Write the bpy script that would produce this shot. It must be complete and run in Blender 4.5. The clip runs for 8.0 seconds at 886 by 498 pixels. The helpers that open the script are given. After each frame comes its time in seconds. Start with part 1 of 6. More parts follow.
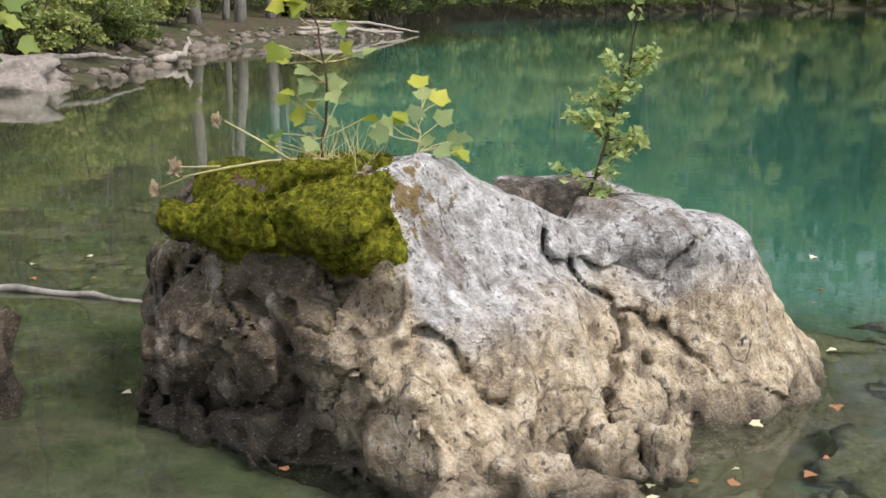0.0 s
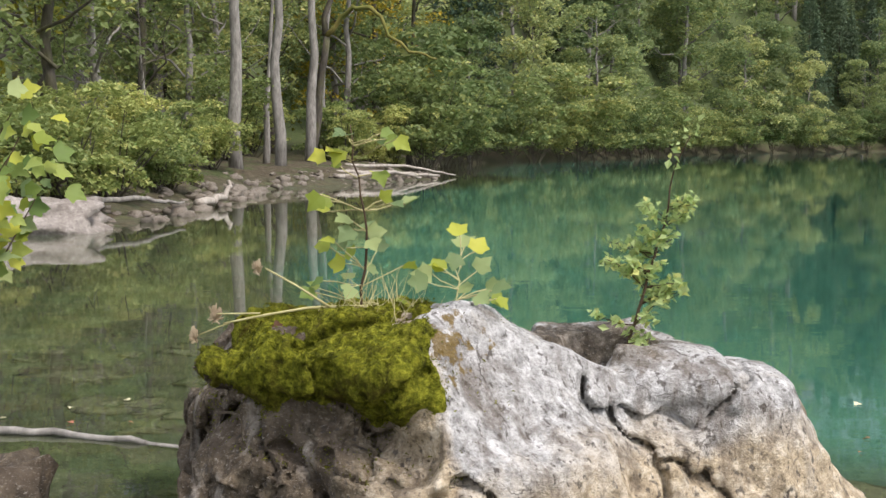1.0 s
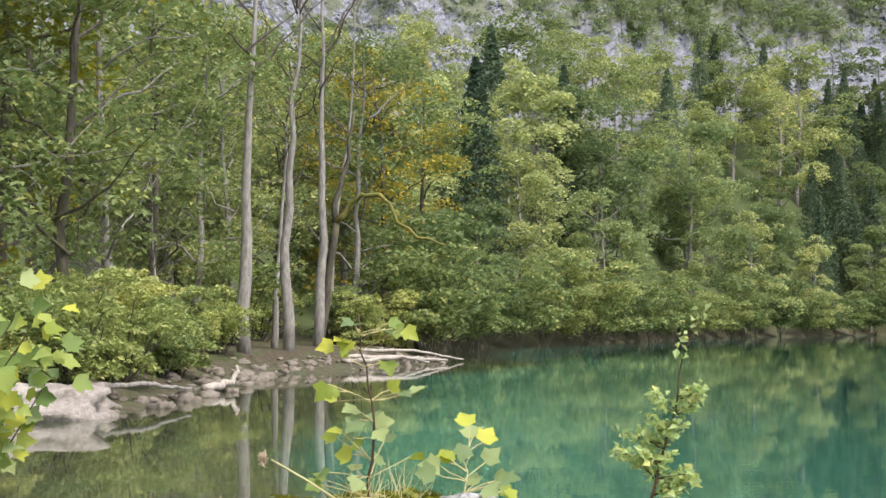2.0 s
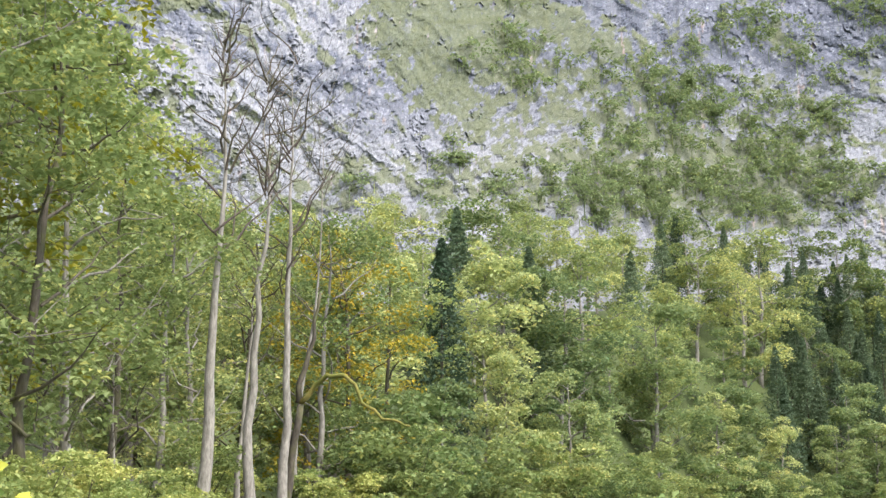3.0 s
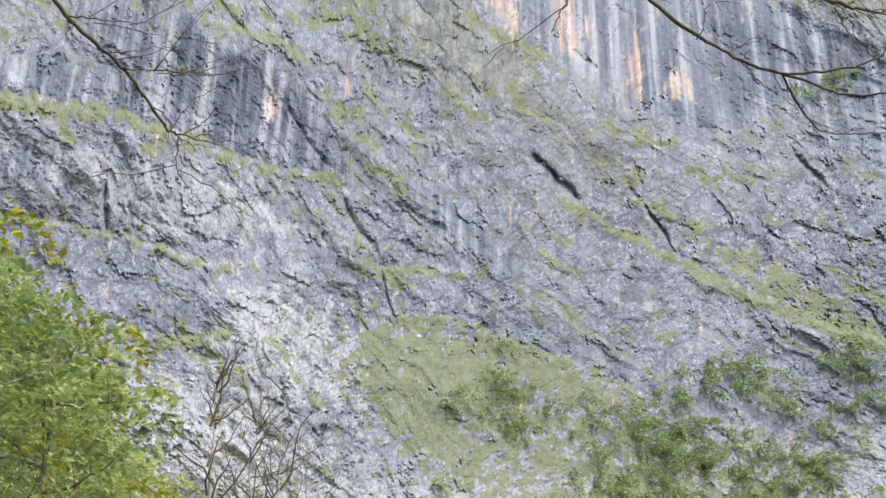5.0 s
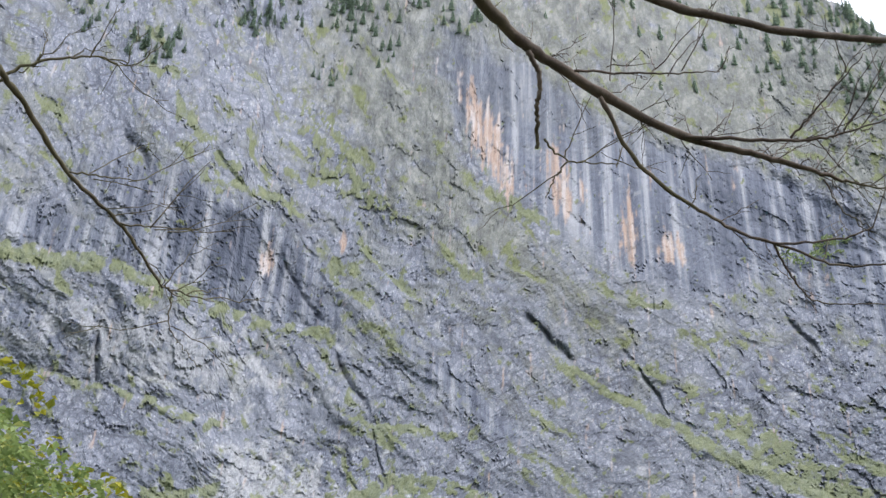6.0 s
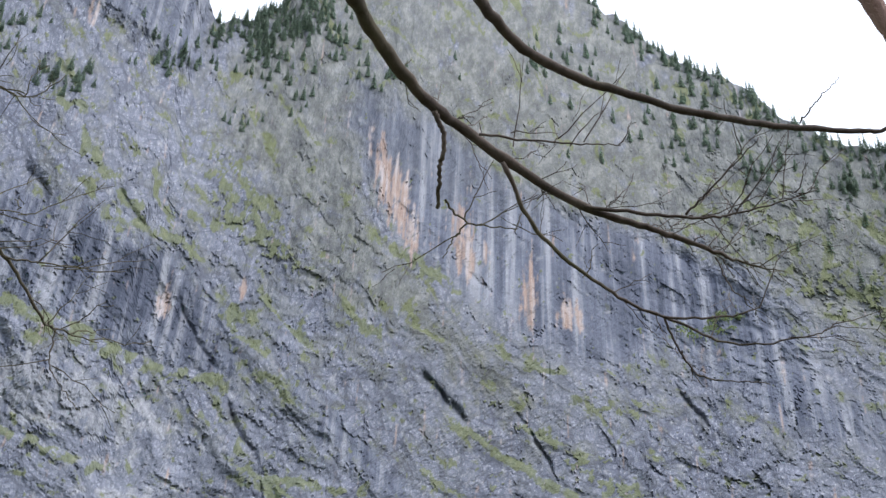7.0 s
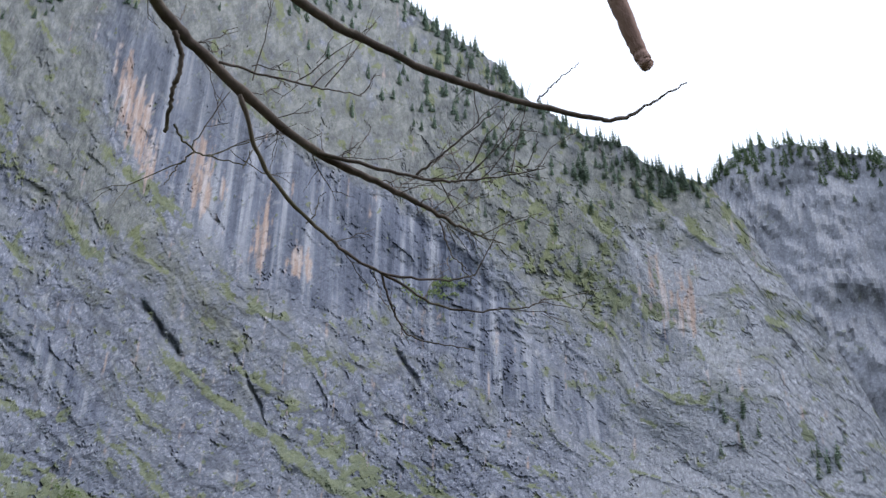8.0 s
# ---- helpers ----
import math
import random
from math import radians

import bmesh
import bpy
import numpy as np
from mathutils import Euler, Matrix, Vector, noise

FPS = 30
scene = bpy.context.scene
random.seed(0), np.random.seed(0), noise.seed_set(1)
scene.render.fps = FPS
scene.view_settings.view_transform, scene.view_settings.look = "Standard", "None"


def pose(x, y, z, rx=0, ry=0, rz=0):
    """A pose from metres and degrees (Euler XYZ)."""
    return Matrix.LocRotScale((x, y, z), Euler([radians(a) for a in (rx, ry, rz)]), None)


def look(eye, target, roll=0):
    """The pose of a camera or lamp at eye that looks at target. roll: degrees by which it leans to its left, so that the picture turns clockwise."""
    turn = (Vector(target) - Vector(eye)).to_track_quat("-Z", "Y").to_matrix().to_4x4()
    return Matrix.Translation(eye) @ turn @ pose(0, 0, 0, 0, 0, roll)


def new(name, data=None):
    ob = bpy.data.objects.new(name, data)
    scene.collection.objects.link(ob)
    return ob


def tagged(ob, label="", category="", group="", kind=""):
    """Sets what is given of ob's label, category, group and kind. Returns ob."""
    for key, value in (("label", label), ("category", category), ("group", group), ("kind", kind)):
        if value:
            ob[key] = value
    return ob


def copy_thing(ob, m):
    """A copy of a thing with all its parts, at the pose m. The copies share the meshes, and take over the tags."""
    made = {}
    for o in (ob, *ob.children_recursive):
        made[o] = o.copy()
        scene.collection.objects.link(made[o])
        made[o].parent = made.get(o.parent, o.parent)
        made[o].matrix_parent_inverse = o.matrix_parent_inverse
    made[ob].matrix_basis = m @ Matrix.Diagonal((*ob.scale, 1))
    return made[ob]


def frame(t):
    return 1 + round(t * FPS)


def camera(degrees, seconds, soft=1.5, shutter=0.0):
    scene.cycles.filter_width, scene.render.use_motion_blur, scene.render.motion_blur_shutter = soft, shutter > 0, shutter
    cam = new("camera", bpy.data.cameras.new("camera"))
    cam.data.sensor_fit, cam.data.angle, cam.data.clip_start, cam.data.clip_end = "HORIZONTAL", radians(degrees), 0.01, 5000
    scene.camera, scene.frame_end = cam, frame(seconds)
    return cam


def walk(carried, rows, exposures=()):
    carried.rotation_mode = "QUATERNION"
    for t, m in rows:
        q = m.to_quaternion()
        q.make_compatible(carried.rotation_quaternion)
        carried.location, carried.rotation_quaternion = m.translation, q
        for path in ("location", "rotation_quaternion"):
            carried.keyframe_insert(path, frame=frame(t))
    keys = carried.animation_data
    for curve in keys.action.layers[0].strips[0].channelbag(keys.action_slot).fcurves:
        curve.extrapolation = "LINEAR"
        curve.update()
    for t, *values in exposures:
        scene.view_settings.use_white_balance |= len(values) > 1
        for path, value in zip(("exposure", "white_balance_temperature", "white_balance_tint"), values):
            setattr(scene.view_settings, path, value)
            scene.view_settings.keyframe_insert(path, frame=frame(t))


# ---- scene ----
cam = camera(40.07, 8.0)
EYE = 1.6
# seconds, x, y, z off the first eye, yaw, pitch, roll
ROWS = [
    (0.0, 0.000, 0.000, 0.000, -1.72, -11.55, 0.10),
    (0.5, -0.007, 0.001, 0.011, -0.86, -8.67, 0.14),
    (1.0, -0.010, 0.004, 0.026, 0.00, -4.94, 0.00),
    (1.5, -0.010, 0.001, 0.038, 0.45, -0.78, -0.08),
    (2.0, -0.009, -0.003, 0.048, 0.37, 3.72, -0.10),
    (2.2, -0.008, -0.004, 0.052, 0.14, 5.54, -0.20),
    (3.3, -0.005, -0.008, 0.072, -1.64, 14.54, -0.09),
    (3.5, -0.005, -0.009, 0.076, -1.77, 16.09, -0.05),
    (4.0, -0.004, -0.010, 0.085, -1.96, 20.05, 0.17),
    (4.5, -0.003, -0.011, 0.094, -1.87, 24.26, 0.56),
    (5.0, -0.002, -0.012, 0.102, -1.62, 28.38, 1.20),
    (5.2, -0.001, -0.012, 0.105, -1.52, 29.94, 1.50),
    (6.3, 0.002, -0.012, 0.118, -2.03, 37.48, 2.73),
    (6.5, 0.005, -0.011, 0.120, -2.94, 38.21, 2.53),
    (7.0, 0.020, -0.009, 0.124, -7.33, 38.66, 2.51),
    (7.5, 0.040, 0.008, 0.136, -14.41, 37.97, 1.90),
    (8.0, 0.068, 0.030, 0.152, -23.09, 36.56, 0.44),
]
walk(cam, [(t, pose(x, y, EYE + z, 90 + p, 0, w) @ pose(0, 0, 0, 0, 0, r)) for t, x, y, z, w, p, r in ROWS],
     exposures=[(0.0, 0.30, 6500, 17), (1.0, 0.42, 6500, 17), (1.5, 0.60, 6500, 17), (2.0, 0.78, 6500, 16), (3.5, 1.24, 6700, 12), (5.0, 1.0, 6750, 10), (6.5, 0.53, 6250, 11), (7.2, 0.34, 6150, 12), (8.0, 0.16, 6000, 12)])

# ---- light: a bright, thinly overcast sky with a soft sun high on the right behind the camera
SUN_EL, SUN_AZ = 50.0, 128.0          # azimuth clockwise from +y
world = bpy.data.worlds.new("world")
scene.world = world
world.use_nodes = True
wn, wl = world.node_tree.nodes, world.node_tree.links
wn.clear()
sky = wn.new("ShaderNodeTexSky")
sky.sky_type, sky.sun_disc = "NISHITA", False
sky.sun_elevation, sky.sun_rotation = radians(SUN_EL), radians(SUN_AZ)
veil = wn.new("ShaderNodeMix")
veil.data_type = "RGBA"
veil.inputs[0].default_value = 0.72
veil.inputs[7].default_value = (11.5, 12.0, 12.8, 1)
wl.new(sky.outputs[0], veil.inputs[6])
wbg = wn.new("ShaderNodeBackground")
wbg.inputs[1].default_value = 0.13
wl.new(veil.outputs[2], wbg.inputs[0])
wout = wn.new("ShaderNodeOutputWorld")
wl.new(wbg.outputs[0], wout.inputs[0])

sun_data = bpy.data.lights.new("sun", "SUN")
sun_data.energy, sun_data.angle, sun_data.color = 2.6, radians(12), (1.0, 0.95, 0.86)
sun = new("sun", sun_data)
sa, se = radians(SUN_AZ), radians(SUN_EL)
to_sun = Vector((math.sin(sa) * math.cos(se), math.cos(sa) * math.cos(se), math.sin(se)))
sun.matrix_world = look(to_sun * 50, (0, 0, 0))

# ---- noise and mesh helpers
rng = np.random.default_rng(7)
PERM = np.random.default_rng(3).permutation(256)
PERM = np.concatenate([PERM, PERM, PERM]).astype(np.int32)
GRAD = np.random.default_rng(5).normal(size=(256, 3))
GRAD /= np.linalg.norm(GRAD, axis=1)[:, None]
GX, GY, GZ = (np.ascontiguousarray(GRAD[:, k], np.float32) for k in range(3))


def perlin(x, y, z):
    x, y, z = np.broadcast_arrays(x, y, z)
    lows = [np.floor(v) for v in (x, y, z)]
    xf, yf, zf = ((v - b).astype(np.float32) for v, b in zip((x, y, z), lows))
    xi, yi, zi = (b.astype(np.int32) & 255 for b in lows)
    u, v, w = (f * f * f * (f * (f * 6 - 15) + 10) for f in (xf, yf, zf))

    planes = []
    for a in (0, 1):
        pa = PERM[xi + a] + yi
        lines = []
        for b in (0, 1):
            pb = PERM[pa + b] + zi
            ends = []
            for c in (0, 1):
                h = PERM[pb + c]
                ends.append(GX[h] * (xf - a) + GY[h] * (yf - b) + GZ[h] * (zf - c))
            lines.append(ends[0] + w * (ends[1] - ends[0]))
        planes.append(lines[0] + v * (lines[1] - lines[0]))
    return (planes[0] + u * (planes[1] - planes[0])) * 1.5


def fbm(x, y, z, octaves=4, gain=0.5, ridged=False):
    total, amp, f = 0, 1.0, 1.0
    for o in range(octaves):
        n = perlin(x * f + 13.1 * o, y * f + 7.7 * o, z * f + 3.3 * o)
        total = total + amp * ((1 - 2 * np.abs(n)) if ridged else n)
        amp, f = amp * gain, f * 2.03
    return total


def smooth(a, b, v):
    t = np.clip((v - a) / (b - a), 0, 1)
    return t * t * (3 - 2 * t)


def mesh_of(name, verts, faces, mat=None, smooth_shade=False, attrs=None):
    me = bpy.data.meshes.new(name)
    if isinstance(faces, list):
        me.from_pydata(np.asarray(verts).tolist(), [], faces)
    else:
        verts, faces = np.asarray(verts, np.float32), np.asarray(faces, np.int32)
        count, sides = faces.shape
        me.vertices.add(len(verts))
        me.vertices.foreach_set("co", verts.ravel())
        me.loops.add(count * sides)
        me.loops.foreach_set("vertex_index", faces.ravel())
        me.polygons.add(count)
        me.polygons.foreach_set("loop_start", np.arange(0, count * sides, sides, dtype=np.int32))
        me.update(calc_edges=True)
    me.polygons.foreach_set("use_smooth", np.full(len(me.polygons), smooth_shade))
    for key, values in (attrs or {}).items():
        layer = me.attributes.new(key, "FLOAT", "POINT")
        layer.data.foreach_set("value", np.asarray(values, np.float32))
    if mat:
        me.materials.append(mat)
    me.update()
    return me


def part(name, data, material, parent, label=""):
    """One mesh object under a thing or a part; data is a bmesh or a mesh."""
    if isinstance(data, bmesh.types.BMesh):
        me = bpy.data.meshes.new(name)
        data.to_mesh(me)
        data.free()
    else:
        me = data
    if material and not me.materials:
        me.materials.append(material)
    ob = new(name, me)
    ob.parent = parent
    return tagged(ob, label)


def empty(name, m=None, **tags):
    ob = new(name)
    ob.empty_display_size = 0.1
    if m is not None:
        ob.matrix_basis = m
    return tagged(ob, **tags)


class Soup:
    """Collects pieces of one mesh."""

    def __init__(self):
        self.v, self.f, self.n = [], [], 0

    def add(self, verts, faces):
        verts = np.asarray(verts, float).reshape(-1, 3)
        self.v.append(verts)
        self.f.extend((np.asarray(faces) + self.n).tolist())
        self.n += len(verts)

    def tube(self, pts, radii, sides=6, cap=True):
        pts = np.asarray(pts, float)
        k = len(pts)
        t = np.gradient(pts, axis=0)
        t /= np.linalg.norm(t, axis=1)[:, None] + 1e-9
        ref = np.array((0.31, 0.17, 0.93)) if abs(t[0, 2]) < 0.9 else np.array((1.0, 0.1, 0.05))
        a = np.cross(t, ref)
        a /= np.linalg.norm(a, axis=1)[:, None] + 1e-9
        b = np.cross(t, a)
        ang = np.linspace(0, 2 * np.pi, sides, endpoint=False)
        ring = (np.cos(ang)[None, :, None] * a[:, None] + np.sin(ang)[None, :, None] * b[:, None]) * np.asarray(radii, float)[:, None, None]
        v = (pts[:, None] + ring).reshape(-1, 3)
        i, j = np.meshgrid(np.arange(k - 1), np.arange(sides), indexing="ij")
        j2 = (j + 1) % sides
        f = np.stack([i * sides + j, i * sides + j2, (i + 1) * sides + j2, (i + 1) * sides + j], -1).reshape(-1, 4)
        self.add(v, f)
        if cap:
            self.f.append([self.n - sides + q for q in range(sides)])
            self.f.append([self.n - k * sides + sides - 1 - q for q in range(sides)])

    def leaves(self, centres, size, up=0.5, aspect=0.6, seed=0, spread=0.35, fold=0.18):
        """Folded leaf blades (four corners, two faces about the midrib) at the centres."""
        r = np.random.default_rng(seed)
        c = np.asarray(centres, float).reshape(-1, 3)
        n = len(c)
        s = size * (1 + spread * r.uniform(-1, 1, n))[:, None]
        nrm = r.normal(size=(n, 3))
        nrm /= np.linalg.norm(nrm, axis=1)[:, None]
        nrm[:, 2] = np.abs(nrm[:, 2]) + up
        nrm /= np.linalg.norm(nrm, axis=1)[:, None]
        d = np.cross(nrm, r.normal(size=(n, 3)))
        d /= np.linalg.norm(d, axis=1)[:, None]
        e = np.cross(nrm, d)
        tip, base = c + d * s * 0.5, c - d * s * 0.5
        l = c + e * s * aspect * 0.5 + nrm * s * fold
        q = c - e * s * aspect * 0.5 + nrm * s * fold
        v = np.stack([base, q, tip, l], 1).reshape(-1, 3)
        k = np.arange(n)[:, None] * 4
        self.add(v, np.concatenate([k + np.array([[0, 1, 2]]), k + np.array([[0, 2, 3]])], 0))

    def mesh(self, name, mat, smooth_shade=False):
        return mesh_of(name, np.concatenate(self.v), self.f, mat, smooth_shade)


def surface_net(f, origin, h):
    """A closed quad mesh on the zero level of the field f, negative inside."""
    s = f < 0
    nx, ny, nz = f.shape
    cs = (nx - 1, ny - 1, nz - 1)
    acc, cnt = np.zeros(cs + (3,)), np.zeros(cs)
    base = np.stack(np.meshgrid(*[np.arange(k) for k in cs], indexing="ij"), -1)
    for ax in range(3):
        o1, o2 = [a for a in range(3) if a != ax]
        for p in (0, 1):
            for q in (0, 1):
                lo = [slice(0, k) for k in cs]
                lo[o1] = slice(p, p + cs[o1])
                lo[o2] = slice(q, q + cs[o2])
                hi = list(lo)
                hi[ax] = slice(1, 1 + cs[ax])
                a, b = f[tuple(lo)], f[tuple(hi)]
                m = (a < 0) != (b < 0)
                t = a[m] / (a[m] - b[m])
                off = np.zeros((m.sum(), 3))
                off[:, ax], off[:, o1], off[:, o2] = t, p, q
                acc[m] += base[m] + off
                cnt[m] += 1
    has = cnt > 0
    idx = np.full(cs, -1)
    idx[has] = np.arange(has.sum())
    verts = acc[has] / cnt[has][:, None] * h + np.asarray(origin)
    faces = []
    for ax in range(3):
        o1, o2 = (ax + 1) % 3, (ax + 2) % 3
        lo = [slice(1, k - 1) for k in (nx, ny, nz)]
        lo[ax] = slice(0, (nx, ny, nz)[ax] - 1)
        hi = list(lo)
        hi[ax] = slice(1, (nx, ny, nz)[ax])
        a, b = s[tuple(lo)], s[tuple(hi)]
        for flip, m in ((False, a & ~b), (True, ~a & b)):
            loc = np.argwhere(m)
            loc[:, o1] += 1
            loc[:, o2] += 1
            quad = []
            for d1, d2 in ((-1, -1), (0, -1), (0, 0), (-1, 0)):
                g = loc.copy()
                g[:, o1] += d1
                g[:, o2] += d2
                quad.append(idx[g[:, 0], g[:, 1], g[:, 2]])
            quad = np.stack(quad, 1)
            faces.append(quad[:, ::-1] if flip else quad)
    return verts, np.concatenate(faces)


def sphere_dir(az, el):
    a, e = np.radians(az), np.radians(el)
    return np.stack([np.sin(a) * np.cos(e), np.cos(a) * np.cos(e), np.sin(e)], -1)


# ---- materials
def material(name, rough=0.8, spec=0.3):
    m = bpy.data.materials.new(name)
    m.use_nodes = True
    b = m.node_tree.nodes["Principled BSDF"]
    b.inputs["Roughness"].default_value = rough
    b.inputs["Specular IOR Level"].default_value = spec
    return m, m.node_tree.nodes, m.node_tree.links, b


def coords(nodes, links, scale=(1, 1, 1), rot=(0, 0, 0), world_space=True):
    if world_space:
        src = nodes.new("ShaderNodeNewGeometry").outputs["Position"]
    else:
        src = nodes.new("ShaderNodeTexCoord").outputs["Object"]
    mp = nodes.new("ShaderNodeMapping")
    mp.inputs["Scale"].default_value = scale
    mp.inputs["Rotation"].default_value = rot
    links.new(src, mp.inputs[0])
    return mp.outputs[0]


def noise_tex(nodes, links, vec, scale, detail=6, rough=0.6, kind="FBM"):
    n = nodes.new("ShaderNodeTexNoise")
    n.noise_type = kind
    n.inputs["Scale"].default_value, n.inputs["Detail"].default_value, n.inputs["Roughness"].default_value = scale, detail, rough
    links.new(vec, n.inputs["Vector"])
    return n.outputs[0]


def ramp(nodes, links, fac, stops):
    r = nodes.new("ShaderNodeValToRGB")
    while len(r.color_ramp.elements) < len(stops):
        r.color_ramp.elements.new(0.5)
    for e, (p, c) in zip(r.color_ramp.elements, stops):
        e.position, e.color = p, (*c, 1)
    links.new(fac, r.inputs[0])
    return r.outputs[0]


def mixc(nodes, links, fac, a, b, mode="MIX"):
    m = nodes.new("ShaderNodeMix")
    m.data_type, m.blend_type = "RGBA", mode
    for sock, val in ((m.inputs[0], fac), (m.inputs[6], a), (m.inputs[7], b)):
        if isinstance(val, (int, float)):
            sock.default_value = val
        elif isinstance(val, tuple):
            sock.default_value = (*val, 1)
        else:
            links.new(val, sock)
    return m.outputs[2]


def mathn(nodes, links, op, a, b=None):
    m = nodes.new("ShaderNodeMath")
    m.operation = op
    for sock, val in ((m.inputs[0], a), (m.inputs[1], b)):
        if isinstance(val, (int, float)):
            sock.default_value = val
        elif val is not None:
            links.new(val, sock)
    return m.outputs[0]


def bump(nodes, links, bsdf, height, dist, strength=1.0):
    b = nodes.new("ShaderNodeBump")
    b.inputs["Distance"].default_value, b.inputs["Strength"].default_value = dist, strength
    links.new(height, b.inputs["Height"])
    links.new(b.outputs[0], bsdf.inputs["Normal"])


def attribute(nodes, key):
    a = nodes.new("ShaderNodeAttribute")
    a.attribute_name = key
    return a.outputs["Fac"]


def leaf_material(name, dark, light, yellow, yellow_amount=0.12, through_light=0.35):
    m, n, l, b = material(name, 0.55, 0.35)
    geo = n.new("ShaderNodeNewGeometry")
    info = n.new("ShaderNodeObjectInfo")
    c = mixc(n, l, geo.outputs["Random Per Island"], dark, light)
    tone = mathn(n, l, "GREATER_THAN", geo.outputs["Random Per Island"], 1 - yellow_amount)
    c = mixc(n, l, mathn(n, l, "MULTIPLY", tone, 0.7), c, yellow)
    big = noise_tex(n, l, coords(n, l), 0.12, 2)
    c = mixc(n, l, mathn(n, l, "MULTIPLY", big, 0.22), c, tuple(0.8 * v for v in yellow))
    hue = n.new("ShaderNodeHueSaturation")
    l.new(c, hue.inputs["Color"])
    l.new(mathn(n, l, "MULTIPLY_ADD", info.outputs["Random"], -0.055), hue.inputs["Hue"])
    hue.inputs["Hue"].links[0].from_node.inputs[2].default_value = 0.52
    l.new(mathn(n, l, "MULTIPLY_ADD", info.outputs["Random"], 0.75), hue.inputs["Value"])
    hue.inputs["Value"].links[0].from_node.inputs[2].default_value = 0.62
    l.new(hue.outputs[0], b.inputs["Base Color"])
    tr = n.new("ShaderNodeBsdfTranslucent")
    l.new(hue.outputs[0], tr.inputs["Color"])
    mx = n.new("ShaderNodeMixShader")
    mx.inputs[0].default_value = through_light
    l.new(b.outputs[0], mx.inputs[1])
    l.new(tr.outputs[0], mx.inputs[2])
    l.new(mx.outputs[0], n["Material Output"].inputs[0])
    return m


def bark_material(name, dark, light, moss=0.0):
    m, n, l, b = material(name, 0.9, 0.2)
    v = coords(n, l, (1, 1, 0.25), world_space=False)
    f = noise_tex(n, l, v, 9, 6, 0.65)
    c = ramp(n, l, f, [(0.3, dark), (0.7, light)])
    if moss:
        g = noise_tex(n, l, coords(n, l, world_space=False), 1.3, 3)
        c = mixc(n, l, mathn(n, l, "MULTIPLY", ramp(n, l, g, [(0.45, (0, 0, 0)), (0.62, (1, 1, 1))]), moss), c, (0.12, 0.13, 0.03))
    l.new(c, b.inputs["Base Color"])
    bump(n, l, b, f, 0.02)
    return m


def rock_material(name, dark, mid, light, scale=1.0, wet=0.0, tan=None):
    m, n, l, b = material(name, 0.88, 0.25)
    p = coords(n, l)
    big = noise_tex(n, l, p, 1.6 * scale, 5, 0.6)
    fine = noise_tex(n, l, p, 14 * scale, 8, 0.7)
    pit = noise_tex(n, l, coords(n, l, (1, 1, 0.6), (0.3, 0.5, 0)), 38 * scale, 4, 0.6)
    c = ramp(n, l, fine, [(0.28, dark), (0.5, mid), (0.74, light)])
    c = mixc(n, l, ramp(n, l, big, [(0.35, (0, 0, 0)), (0.7, (0.5, 0.5, 0.5))]), c, tan or light)
    c = mixc(n, l, ramp(n, l, pit, [(0.3, (0.7, 0.7, 0.7)), (0.42, (0, 0, 0))]), c, dark)
    l.new(c, b.inputs["Base Color"])
    h = mathn(n, l, "MULTIPLY_ADD", pit, 0.5)
    l.new(fine, h.node.inputs[2])
    bump(n, l, b, h, 0.02 / scale)
    return m

# ---- the ground: one sheet with the lake's basin, its banks and the wooded foot of the mountain
SHORE = [(-2.2, 2.2), (-4.5, 6), (-9.3, 14), (-8.7, 20.5), (-6.4, 25), (-6.0, 35), (-6.8, 43), (-3.8, 48), (-0.3, 58), (-2.4, 63), (-2, 80),
         (2, 103), (14, 124), (27, 160), (50, 205), (88, 255), (140, 275), (260, 300), (330, 150), (160, 10), (40, -4), (6, 1.6)]


def shore_distance(x, y):
    """Metres from the water's edge, positive on land."""
    best, inside = np.full(x.shape, 1e9), np.zeros(x.shape, bool)
    for (x1, y1), (x2, y2) in zip(SHORE, SHORE[1:] + SHORE[:1]):
        t = np.clip(((x - x1) * (x2 - x1) + (y - y1) * (y2 - y1)) / ((x2 - x1) ** 2 + (y2 - y1) ** 2), 0, 1)
        best = np.minimum(best, np.hypot(x - x1 - t * (x2 - x1), y - y1 - t * (y2 - y1)))
        cross = ((y1 > y) != (y2 > y)) & (x < (x2 - x1) * (y - y1) / (y2 - y1 + 1e-12) + x1)
        inside ^= cross
    return np.where(inside, -best, best)


FAR_SHORE = [(-12, 60), (-5, 80), (1.1, 103), (6.4, 125), (9.6, 162), (13.7, 211), (19, 270), (27, 309), (41, 397), (60, 420)]


def far_shore(az):
    return np.interp(az, [q[0] for q in FAR_SHORE], [q[1] for q in FAR_SHORE])


